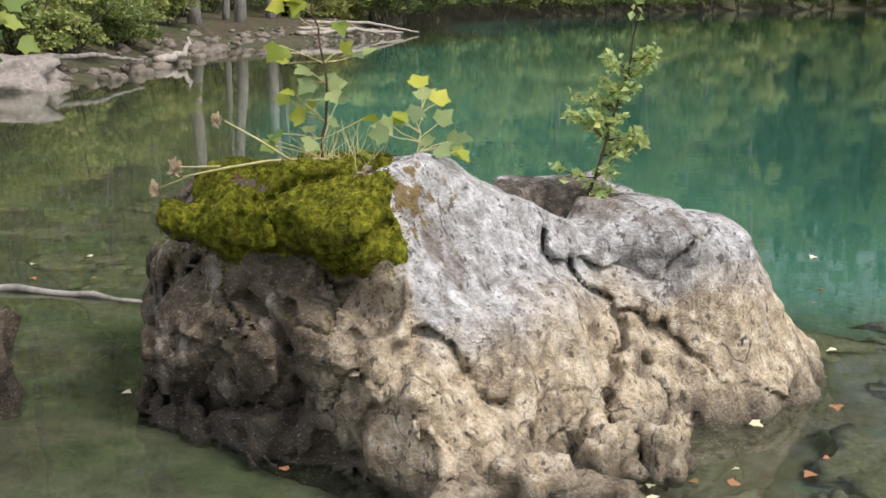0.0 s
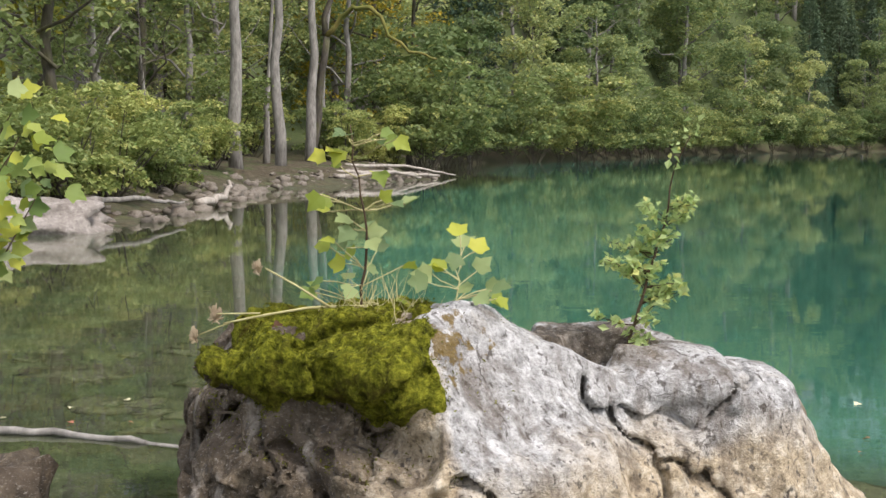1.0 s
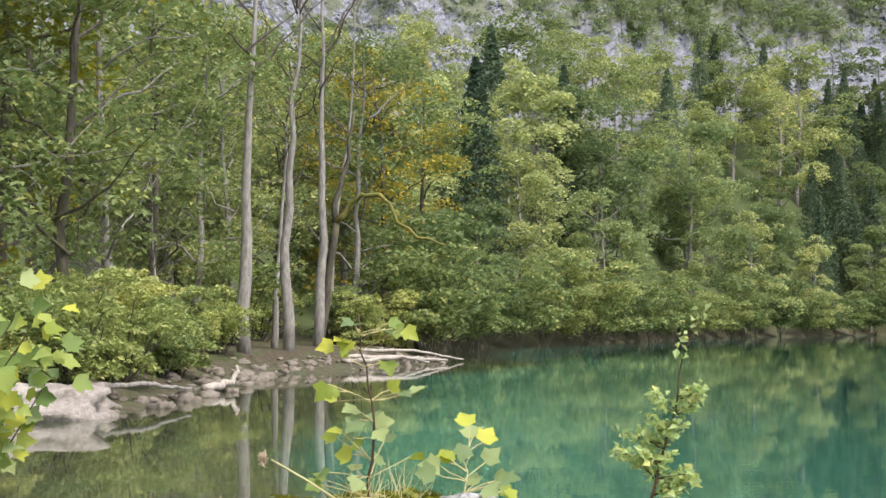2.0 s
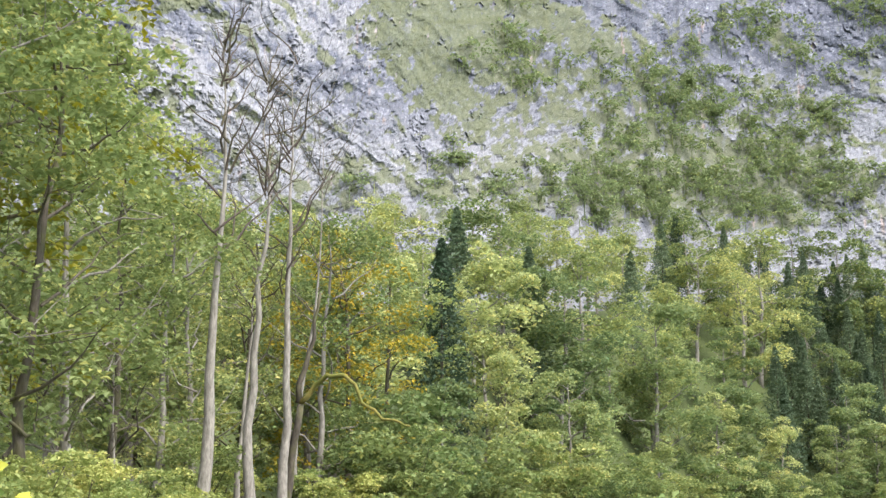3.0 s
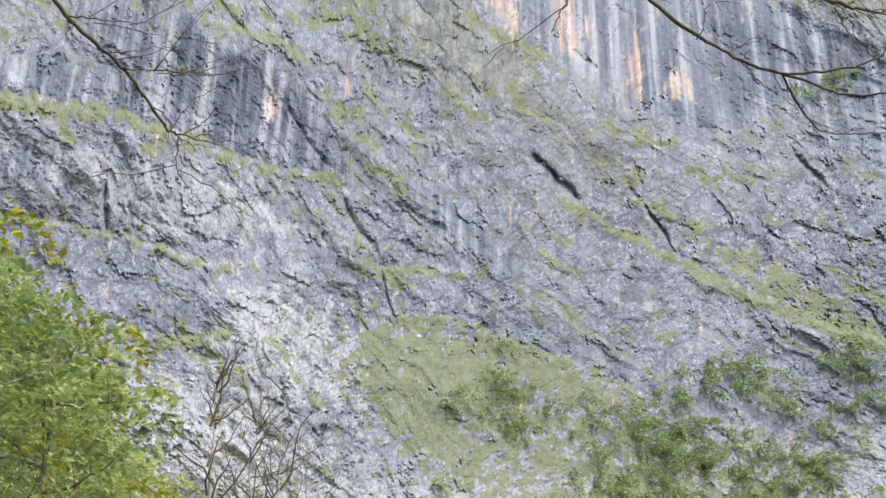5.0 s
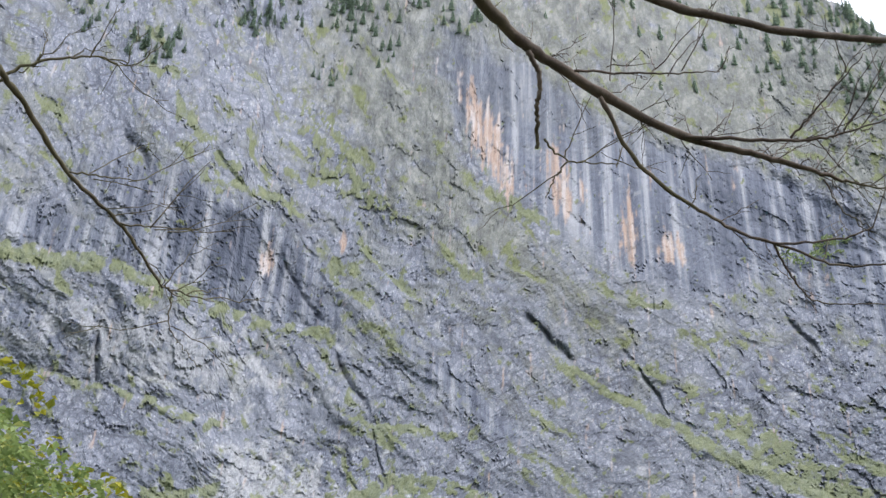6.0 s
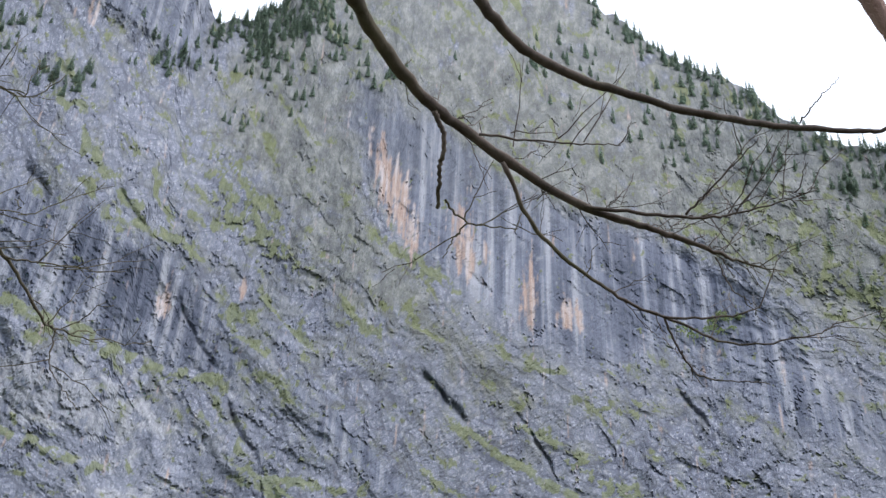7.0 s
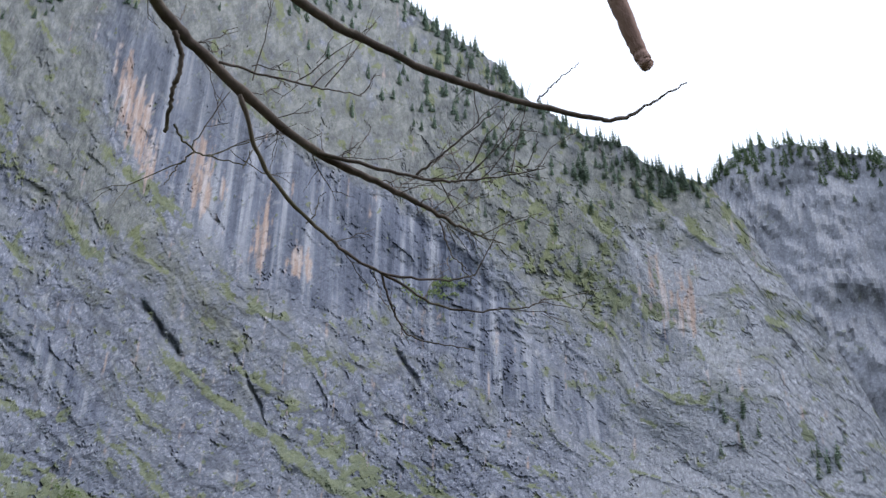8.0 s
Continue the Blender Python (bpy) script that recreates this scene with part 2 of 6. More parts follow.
def ground_height(x, y):
    x, y = np.asarray(x, float), np.asarray(y, float)
    s = shore_distance(x, y) + 0.5 * fbm(x * 0.35, y * 0.35, 0 * x, 3) * smooth(5, 20, np.hypot(x, y))
    far = smooth(85, 130, y)
    land = 0.06 + (0.10 + 0.45 * smooth(5, 14, np.hypot(x, y))) * smooth(0, 2.5, s) + 0.05 * s + far * np.minimum(0.46 * np.maximum(np.hypot(x, y) - far_shore(np.degrees(np.arctan2(x, y))) - 5, 0), 0.155 * np.hypot(x, y))
    left = smooth(-10, -40, x) * 0.12 * np.maximum(s - 8, 0)
    deep = (0.11 * np.minimum(-s, 4) + 0.32 * np.maximum(-s - 4, 0)) * (0.22 + 0.78 * smooth(-0.20, 0.0, x / np.maximum(y, 1)))
    rough = 0.05 * fbm(x * 0.9, y * 0.9, 0 * x, 4) * smooth(0.5, 6, np.abs(s))
    return np.where(s > 0, land + left + rough * 2, -np.minimum(deep, 9) + rough)


def build_ground():
    az = np.concatenate([np.linspace(-50, 55, 360, endpoint=False), np.linspace(55, 310, 90, endpoint=False)])
    r = np.concatenate([[0.002, 0.5], np.geomspace(1.2, 420, 150), [700, 1500, 4500]])
    a, q = np.meshgrid(np.radians(az), r, indexing="ij")
    x, y = np.sin(a) * q, np.cos(a) * q
    z = np.where(q > 430, 8.0, np.concatenate([ground_height(x[c:c + 30], y[c:c + 30]) for c in range(0, len(az), 30)]))
    z = np.where((q > 300) & (y < 60), np.minimum(z, 12), np.minimum(z, 95))
    n, k = a.shape
    i, j = np.meshgrid(np.arange(n), np.arange(k - 1), indexing="ij")
    i2 = (i + 1) % n
    f = np.stack([i * k + j, i * k + j + 1, i2 * k + j + 1, i2 * k + j], -1).reshape(-1, 4)
    m, nn, l, b = material("lake_bed_and_forest_floor", 0.9, 0.2)
    p = coords(nn, l)
    fine = noise_tex(nn, l, p, 5, 7, 0.7)
    cell = nn.new("ShaderNodeTexVoronoi")
    cell.inputs["Scale"].default_value = 3.2
    l.new(coords(nn, l, (1, 1, 0.2)), cell.inputs["Vector"])
    stones = mixc(nn, l, 0.7, ramp(nn, l, fine, [(0.3, (0.028, 0.024, 0.014)), (0.7, (0.11, 0.093, 0.058))]), cell.outputs["Color"], "MULTIPLY")
    stones = mixc(nn, l, 0.65, stones, ramp(nn, l, fine, [(0.3, (0.042, 0.042, 0.022)), (0.72, (0.155, 0.15, 0.088))]))
    # greenish bed sand with the deep water's turquoise put into its colour
    tinted_marl = ramp(nn, l, noise_tex(nn, l, p, 0.09, 4, 0.6), [(0.35, (0.045, 0.145, 0.11)), (0.65, (0.085, 0.225, 0.17))])
    soil = ramp(nn, l, fine, [(0.3, (0.028, 0.022, 0.014)), (0.52, (0.082, 0.066, 0.042)), (0.72, (0.17, 0.145, 0.10))])
    herbs = noise_tex(nn, l, p, 0.9, 5, 0.65)
    soil = mixc(nn, l, ramp(nn, l, herbs, [(0.50, (0, 0, 0)), (0.60, (0.8, 0.8, 0.8))]), soil, ramp(nn, l, fine, [(0.3, (0.02, 0.034, 0.010)), (0.7, (0.085, 0.115, 0.035))]))
    sep = nn.new("ShaderNodeSeparateXYZ")
    l.new(nn.new("ShaderNodeNewGeometry").outputs["Position"], sep.inputs[0])
    height = nn.new("ShaderNodeMapRange")
    height.inputs["From Min"].default_value, height.inputs["From Max"].default_value = 0.9, 2.0
    l.new(sep.outputs[2], height.inputs["Value"])
    soil = mixc(nn, l, height.outputs[0], soil, ramp(nn, l, fine, [(0.3, (0.03, 0.045, 0.016)), (0.7, (0.10, 0.125, 0.045))]))
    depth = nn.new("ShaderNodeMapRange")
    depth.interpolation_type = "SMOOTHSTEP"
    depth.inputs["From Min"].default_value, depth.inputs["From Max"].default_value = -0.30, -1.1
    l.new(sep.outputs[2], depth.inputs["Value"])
    # bed colour darkens with depth for the light the water absorbs
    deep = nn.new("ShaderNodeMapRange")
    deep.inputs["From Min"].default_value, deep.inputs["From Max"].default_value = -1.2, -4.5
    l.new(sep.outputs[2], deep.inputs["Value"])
    tinted_marl = mixc(nn, l, deep.outputs[0], tinted_marl, (0.006, 0.062, 0.052))
    c = mixc(nn, l, depth.outputs[0], stones, tinted_marl)
    dry = nn.new("ShaderNodeMapRange")
    dry.inputs["From Min"].default_value, dry.inputs["From Max"].default_value = 0.16, 0.5
    l.new(sep.outputs[2], dry.inputs["Value"])
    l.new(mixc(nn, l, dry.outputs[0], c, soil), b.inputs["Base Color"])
    bump(nn, l, b, fine, 0.05)
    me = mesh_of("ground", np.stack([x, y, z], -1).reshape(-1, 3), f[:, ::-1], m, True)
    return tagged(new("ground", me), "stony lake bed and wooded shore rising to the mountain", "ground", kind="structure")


build_ground()


def build_water():
    """The lake's surface, a little rippled."""
    m, n, l, b = material("lake_water", 0.0, 0.5)
    b.inputs["Base Color"].default_value = (0.66, 0.90, 0.79, 1)
    b.inputs["Transmission Weight"].default_value = 1.0
    b.inputs["IOR"].default_value = 1.33
    rip = noise_tex(n, l, coords(n, l, (0.7, 3.0, 1)), 1.6, 3, 0.5)
    swell = noise_tex(n, l, coords(n, l, (0.5, 1.6, 1)), 0.35, 3, 0.5)
    h = mathn(n, l, "MULTIPLY_ADD", swell, 2.0)
    l.new(rip, h.node.inputs[2])
    bump(n, l, b, h, 0.0006)
    az = np.linspace(-60, 95, 130)
    r = np.geomspace(0.8, 520, 60)
    a, q = np.meshgrid(np.radians(az), r, indexing="ij")
    k = len(r)
    i, j = np.meshgrid(np.arange(len(az) - 1), np.arange(k - 1), indexing="ij")
    f = np.stack([i * k + j, i * k + j + 1, (i + 1) * k + j + 1, (i + 1) * k + j], -1).reshape(-1, 4)
    ob = new("water", mesh_of("water", np.stack([np.sin(a) * q, np.cos(a) * q, 0 * a], -1).reshape(-1, 3), f[:, ::-1], m, True))
    ob.visible_shadow = False
    return tagged(ob, "clear turquoise lake water with faint ripples", "lake", kind="structure")


build_water()

# ---- the mountain: one steep limestone wall with slanting ledges, and a farther dome
SKYLINE = [(-36, 57), (-14, 54), (-10.4, 50.5), (-9.6, 48.5), (-8.6, 47.6), (-6.7, 48.1), (-4.6, 49.0), (-3, 50.6), (6, 53), (14, 51.8), (18.7, 49.2), (20.6, 48.1),
           (22.8, 46.9), (25.4, 45.8), (27.3, 44.7), (28.3, 43.7), (29.9, 42.8), (31.8, 41.6), (34.4, 41.0), (35.1, 40.2), (36.9, 39.3), (39.0, 38.6), (40.1, 37.1), (41.7, 34.5), (43.2, 31.9), (44.7, 28.6), (47, 22), (54, 15)]
# ledges: azimuth and elevation of both ends, sag, depth in metres, width in degrees
LEDGES = [(-23, 33.0, -17.3, 33.5, 0.1, 13, 0.55), (-17.3, 33.5, -9.8, 32.2, -0.1, 14, 0.55), (-9.8, 32.2, -4.0, 31.7, 0.15, 11, 0.40), (-23, 27.8, -14.4, 27.7, -0.1, 9, 0.35), (-14.4, 27.7, -9.4, 26.9, 0.0, 9, 0.35),
          (9.1, 30.4, 14.0, 27.8, 0.1, 6, 0.40), (14.0, 27.8, 24.0, 22.9, 0.2, 8, 0.50), (3.5, 24.8, 12.2, 21.4, -0.3, 10, 0.30), (-14.2, 23.7, -9.0, 24.4, 0.5, 9, 0.50),
          (-2.6, 27.6, 4.0, 27.6, 0.1, 6, 0.35), (-12.9, 38.4, -7.5, 37.6, 0.0, 6, 0.40), (-8.2, 39.0, -4.7, 38.7, 0.0, 5, 0.35), (15.5, 38.2, 26.0, 34.0, 0.3, 8, 0.60)]
# green bands with no overhang over them
SWARDS = [(-5.8, 34.8, -3.1, 34.5, 0.0, 2, 0.25), (-3.8, 32.6, 1.6, 30.3, 0.1, 2, 0.35), (1.4, 36.0, 4.2, 34.2, 0.0, 2, 0.45), (2.7, 39.3, 9.0, 36.9, 0.2, 2, 0.45), (-17.8, 42.2, -15.0, 42.4, 0.0, 3, 0.40),
          (-15.2, 41.0, -10.2, 38.1, 0.1, 4, 0.45), (12.2, 33.3, 14.5, 32.9, 0.0, 3, 0.30), (14.6, 31.3, 17.2, 31.3, 0.0, 3, 0.30), (30.0, 35.4, 36.0, 32.7, 0.0, 3, 0.55), (29.3, 30.2, 32.3, 29.4, 0.0, 3, 0.40), (20.0, 34.8, 23.4, 33.6, 0.0, 4, 0.45),
          (8.9, 30.3, 14.0, 27.4, 0.1, 6, 0.28), (14.0, 27.4, 24.0, 22.4, 0.2, 6, 0.42), (-22.8, 32.5, -17.3, 32.9, 0.1, 6, 0.40)]
# gullies: the same, with half width
GULLIES = [(-7.6, 35.0, -4.6, 31.8, 0.2, 3, 0.16), (-4.0, 30.6, -1.8, 28.2, 0.2, 6, 0.24), (-1.7, 27.4, -0.6, 24.6, 0.2, 3, 0.16), (6.2, 33.0, 9.2, 30.5, 0.05, 10, 0.30), (11.4, 31.4, 13.9, 27.9, -0.3, 5, 0.20),
           (-12.6, 39.8, -9.7, 37.4, 0.2, 3, 0.20), (-17.8, 39.2, -15.8, 38.0, 0.0, 6, 0.30), (20.3, 32.0, 22.0, 30.0, 0.0, 5, 0.20), (8.6, 37.9, 10.5, 36.6, 0.0, 4, 0.18), (-16.5, 29.8, -15.9, 27.9, 0.0, 5, 0.5)]


def along(a, e, a1, e1, a2, e2, sag):
    """Position along a ledge (0 to 1) and degrees above it."""
    t = (a - a1) / (a2 - a1)
    line = e1 + (e2 - e1) * t - sag * 4 * t * (1 - t)
    return t, e - line


def blob(a, e, ca, ce, ra, re, turn=0.0):
    c, s = math.cos(radians(turn)), math.sin(radians(turn))
    u, v = (a - ca) * c + (e - ce) * s, -(a - ca) * s + (e - ce) * c
    return np.exp(-((u / ra) ** 2 + (v / re) ** 2) ** 1.5)


def cells(p, q, seed):
    """Cellular facets: distance to the crack between cells, and each cell's own tilted plane."""
    pi, qi = np.floor(p).astype(int), np.floor(q).astype(int)
    f1, f2, face = np.full(p.shape, 9.0), np.full(p.shape, 9.0), np.zeros(p.shape)
    for i in (-1, 0, 1):
        for j in (-1, 0, 1):
            h = PERM[PERM[(pi + i + seed) & 255] + ((qi + j) & 255)]
            g, g2 = GRAD[h], GRAD[(h * 7 + 13) & 255]
            dp, dq = pi + i + 0.5 + 0.55 * g[..., 0] - p, qi + j + 0.5 + 0.55 * g[..., 1] - q
            d = np.hypot(dp, dq)
            plane = 0.3 * g[..., 2] + 0.9 * (g2[..., 0] * dp + g2[..., 1] * dq)
            f2 = np.where(d < f1, f1, np.minimum(f2, d))
            face = np.where(d < f1, plane, face)
            f1 = np.minimum(f1, d)
    return f2 - f1, face


def terraces(u, tread):
    """Steps across the beds: their relief, and 1 on the treads."""
    f = u - np.floor(u)
    return smooth(1 - tread, 1.0, f) - f, smooth(1.02 - tread, 1.08 - tread, f) * smooth(1.0, 0.97, f)


def mountain_radius(a, e):
    """Distance of the wall from the eye, with its grass, stain, pale, cliff and dry shares."""
    o = 0 * a
    slope = np.radians(61 + 3 * fbm(a * 0.05, e * 0.05, o, 2))
    foot = sum(np.interp(a + q, [-36, 0, 6, 9, 13, 18, 25, 54], [235, 225, 245, 285, 335, 385, 415, 480]) for q in np.linspace(-4, 4, 13)) / 13
    te = np.tan(np.radians(e))
    r = foot * np.tan(slope) / (np.tan(slope) - te * 0.97)
    # beds slant down to the right
    c, s = math.cos(radians(-36)), math.sin(radians(-36))
    wob = 1.1 * fbm(a * 0.16, e * 0.16, o + 4, 3)
    p, q = a * c + e * s, -a * s + e * c + wob
    big = fbm(p * 0.10, q * 0.20, o, 3)
    grit = fbm(a * 3.1, e * 3.1, o + 11, 4, 0.66)
    step = fbm(p * 0.5, q * 2.1, o + 5, 4, 0.6)
    slab = fbm(p * 0.24, q * 0.85, o + 2, 4, 0.55, ridged=True)
    flute = fbm(a * 2.1 + wob * 0.4, e * 0.40, o + 8, 4, 0.62)
    wall = smooth(0.05, 0.35, fbm(a * 0.13, e * 0.2, o + 21, 3))
    gate = fbm(p * 0.16, q * 0.5, o + 31, 3)
    fine_gate = fbm(p * 0.55, q * 1.1, o + 37, 4, 0.65)
    lower = smooth(25, 16, e)
    t1, g1 = terraces(q * 0.46 + 0.5 * gate + 0.12 * step, 0.26)
    t2, g2 = terraces(q * 1.25 + 0.6 * fine_gate + 0.25 * step, 0.34)
    k1, face1 = cells(p * 0.6 + 0.3 * grit, q * 1.1 + 0.3 * step, 17)
    k2, face2 = cells(p * 1.7 + 0.25 * grit, q * 2.9 + 0.2 * step, 91)
    _, face3 = cells(a * 4.2 + 0.3 * grit, e * 5.0 + 0.3 * step, 143)
    on1, on2 = smooth(-0.15, 0.25, gate), smooth(-0.1, 0.3, fine_gate)
    d = 8 * big + 0.5 * slab + 0.30 * step + (0.2 + 0.45 * wall) * flute + 0.20 * grit + 1.9 * face1 + 0.8 * face2 + 0.30 * face3
    d = d + 3.6 * t1 * on1 + 1.1 * t2 * on2 + 0.7 * smooth(0.07, 0.0, k1) + 0.25 * smooth(0.07, 0.0, k2)
    # turf keeps to the treads, and spreads on the gentler ground
    grass = np.maximum(g1 * smooth(-0.05, 0.25, gate + 0.5 * fine_gate), 0.7 * g2 * smooth(0.12, 0.4, fine_gate))
    scrap = fbm(p * 0.7, q * 1.3, o + 41, 4, 0.7)
    grass = np.maximum(grass * smooth(-0.5, 0.1, scrap), 0.8 * smooth(0.46, 0.80, scrap + 0.35 * gate + 0.22 * lower - 0.12 * wall))
    jag, tuft = 0.22 * fbm(a * 0.9, e * 0.9, o + 43, 4, 0.6), smooth(-0.40, 0.0, fbm(a * 1.4, e * 1.4, o + 47, 3))
    cliff = o
    for a1, e1, a2, e2, sag, deep, wide in LEDGES:
        t, up = along(a, e, a1, e1, a2, e2, sag + o)
        up = up + jag
        on = smooth(-0.06, 0.04, t) * smooth(1.06, 0.96, t)
        d = d + on * 0.5 * deep * smooth(-0.9 * wide, 0.0, up) * np.exp(-np.maximum(up, 0) / (2.4 * wide))
        cliff = np.maximum(cliff, on * smooth(-0.05 * wide, 0.25 * wide, up) * smooth(4.5 * wide, 1.8 * wide, up + 0.5 * jag) * smooth(8, 12, deep + o))
        grass = np.maximum(grass, on * smooth(-1.9 * wide, -1.0 * wide, up + 0.5 * jag) * smooth(0.06, -0.06, up) * tuft)
    for a1, e1, a2, e2, sag, deep, wide in SWARDS:
        t, up = along(a, e, a1, e1, a2, e2, sag + o)
        on = smooth(-0.10, 0.12, t) * smooth(1.10, 0.88, t)
        rag = 2.0 if deep < 5 else 0.7
        grass = np.maximum(grass, on * smooth(1.3, 0.5, np.abs(up + rag * jag) / wide + 0.35 * rag * (1 - tuft)))
    for a1, e1, a2, e2, sag, deep, wide in GULLIES:
        t, up = along(a, e, a1, e1, a2, e2, sag + o)
        d = d + deep * np.exp(-((up + 0.8 * jag) / wide) ** 2) * smooth(-0.05, 0.2, t) * smooth(1.05, 0.85, t)
    meadow = 1.1 * blob(a, e, 1.6, 23.2, 4.2, 1.5, -26) + blob(a, e, 0.2, 20.8, 4.6, 1.5, -42) + blob(a, e, 7.0, 22.7, 5, 0.9, -24) + blob(a, e, 20, 25.3, 8, 0.8, -33) + 0.8 * blob(a, e, -4.5, 39.4, 4.5, 1.3, -35) + 0.55 * blob(a, e, 29, 37.0, 7, 2.2, -40)
    meadow = meadow + 0.75 * blob(a, e, 10.0, 18.0, 13, 3.2, -20) + 0.7 * blob(a, e, 5, 15, 20, 2.0) + 0.55 * blob(a, e, -12.4, 19.0, 4.0, 1.3, -10)
    meadow = smooth(0.45, 0.85, meadow + 0.85 * fbm(a * 1.3, e * 1.5, o + 51, 5, 0.7))
    grass = np.maximum(grass, meadow)
    d = d * (1 - 0.45 * meadow)
    streak = fbm(a * 3.2, e * 0.35, o + 61, 3)
    stain = 0.95 * blob(a, e, 4.2, 41.2, 2.9, 1.1, -56) + 0.95 * blob(a, e, 8.6, 38.9, 1.1, 1.9, 20) + blob(a, e, 12.5, 36.4, 0.45, 2.2, 0) + 0.55 * blob(a, e, 15.0, 35.4, 1.5, 0.8, -25) + 0.7 * blob(a, e, 36, 33.5, 2.2, 1.6, -35) + 0.8 * blob(a, e, -16.6, 46.5, 0.4, 0.7, 0) + 0.8 * blob(a, e, -8.3, 34.4, 0.6, 0.9, 0) + 0.8 * blob(a, e, -4.1, 35.8, 0.4, 0.5, 0)
    stain = smooth(0.45, 0.80, stain + 0.75 * streak + 0.25 * grit)
    high = smooth(0.2, 0.6, blob(a, e, 10, 39.3, 11, 3.0, -33) + 0.9 * blob(a, e, 21, 36.2, 8, 1.9, -28) + 0.15 * fine_gate)
    d = d + 5 * high + 0.9 * high * streak
    tower = smooth(-8.6, -10.2, a + 0.3 * jag) * smooth(44.6, 46.0, e + 0.25 * (a + 10) + jag)
    d, high = d - 14 * tower, np.maximum(high, 0.8 * tower)
    low = blob(a, e, -12, 35.6, 8.0, 2.1, -12) + blob(a, e, -15, 29.8, 8.0, 1.6, -4) + 0.8 * blob(a, e, 3, 29, 5, 1.2, -38) + 0.8 * blob(a, e, 27, 31, 8, 2.0, -30)
    cliff = np.maximum(np.maximum(cliff, high), smooth(0.3, 0.8, low + 0.35 * fbm(p * 0.5, q * 0.9, o + 83, 3)))
    d = d + 0.8 * cliff * fbm(a * 2.6, e * 0.5, o + 77, 3)
    pale = blob(a, e, -9.5, 18.6, 6.5, 3.0, -20) + 0.9 * blob(a, e, -6.0, 23.6, 4.6, 2.6, -30) + 0.85 * blob(a, e, 4, 15.5, 16, 2.2) + 0.95 * blob(a, e, -13.5, 29.7, 7.5, 1.5, -6)
    pale = smooth(0.3, 0.8, pale + 0.7 * fbm(a * 1.5, e * 1.5, o + 71, 4, 0.65))
    pale = np.maximum(pale, smooth(0.35, 0.8, 1.3 * blob(a, e, 37.6, 31.4, 2.6, 1.5, -40) + 0.5 * streak))
    # first ramp pales the right part to stand in for haze; second is pale lower rock
    pale = np.maximum(np.maximum(pale, 0.7 * smooth(26, 36, a)), 0.8 * smooth(21, 15.5, e))
    dry = smooth(39.5, 43.5, e + 0.16 * (a - 4) * (a > 4)) * smooth(-12, -4, a) + blob(a, e, 29, 36.5, 8, 2.6, -38) + 0.9 * blob(a, e, 1.0, 38.5, 6, 3.0, -38) + 0.8 * blob(a, e, 9, 33.5, 6, 1.3, -38)
    dry = smooth(0.3, 0.85, dry + 0.55 * scrap) * (1 - 0.8 * stain) * (1 - 0.8 * high)
    dry = np.maximum(dry, 0.55 * (1 - cliff) * (1 - stain) * smooth(-0.1, 0.35, fine_gate + 0.4 * gate) * smooth(26, 30, e))
    d = d * (1 - 0.42 * smooth(25, 33, a))
    black = 1.25 * blob(a, e, -12.5, 35.7, 6.8, 1.9, -14) + 0.9 * blob(a, e, -7.0, 33.6, 3.2, 1.0, -38) + 0.62 * blob(a, e, 20, 36.6, 7.0, 1.6, -30) + 0.6 * blob(a, e, -11.8, 24.4, 2.6, 0.7, 8) + 0.6 * blob(a, e, 7.2, 32.2, 2.4, 0.5, -40) + 0.55 * blob(a, e, 34, 33.0, 5, 1.2, -35)
    black = smooth(0.35, 0.85, black + 0.45 * streak + 0.3 * fine_gate) * (1 - stain)
    return r + d * r / 620, grass * (1 - stain) * (1 - 0.9 * cliff * smooth(0.9, 0.5, meadow)), stain, pale * (1 - black), cliff * (1 - 0.7 * pale), dry * (1 - black), black


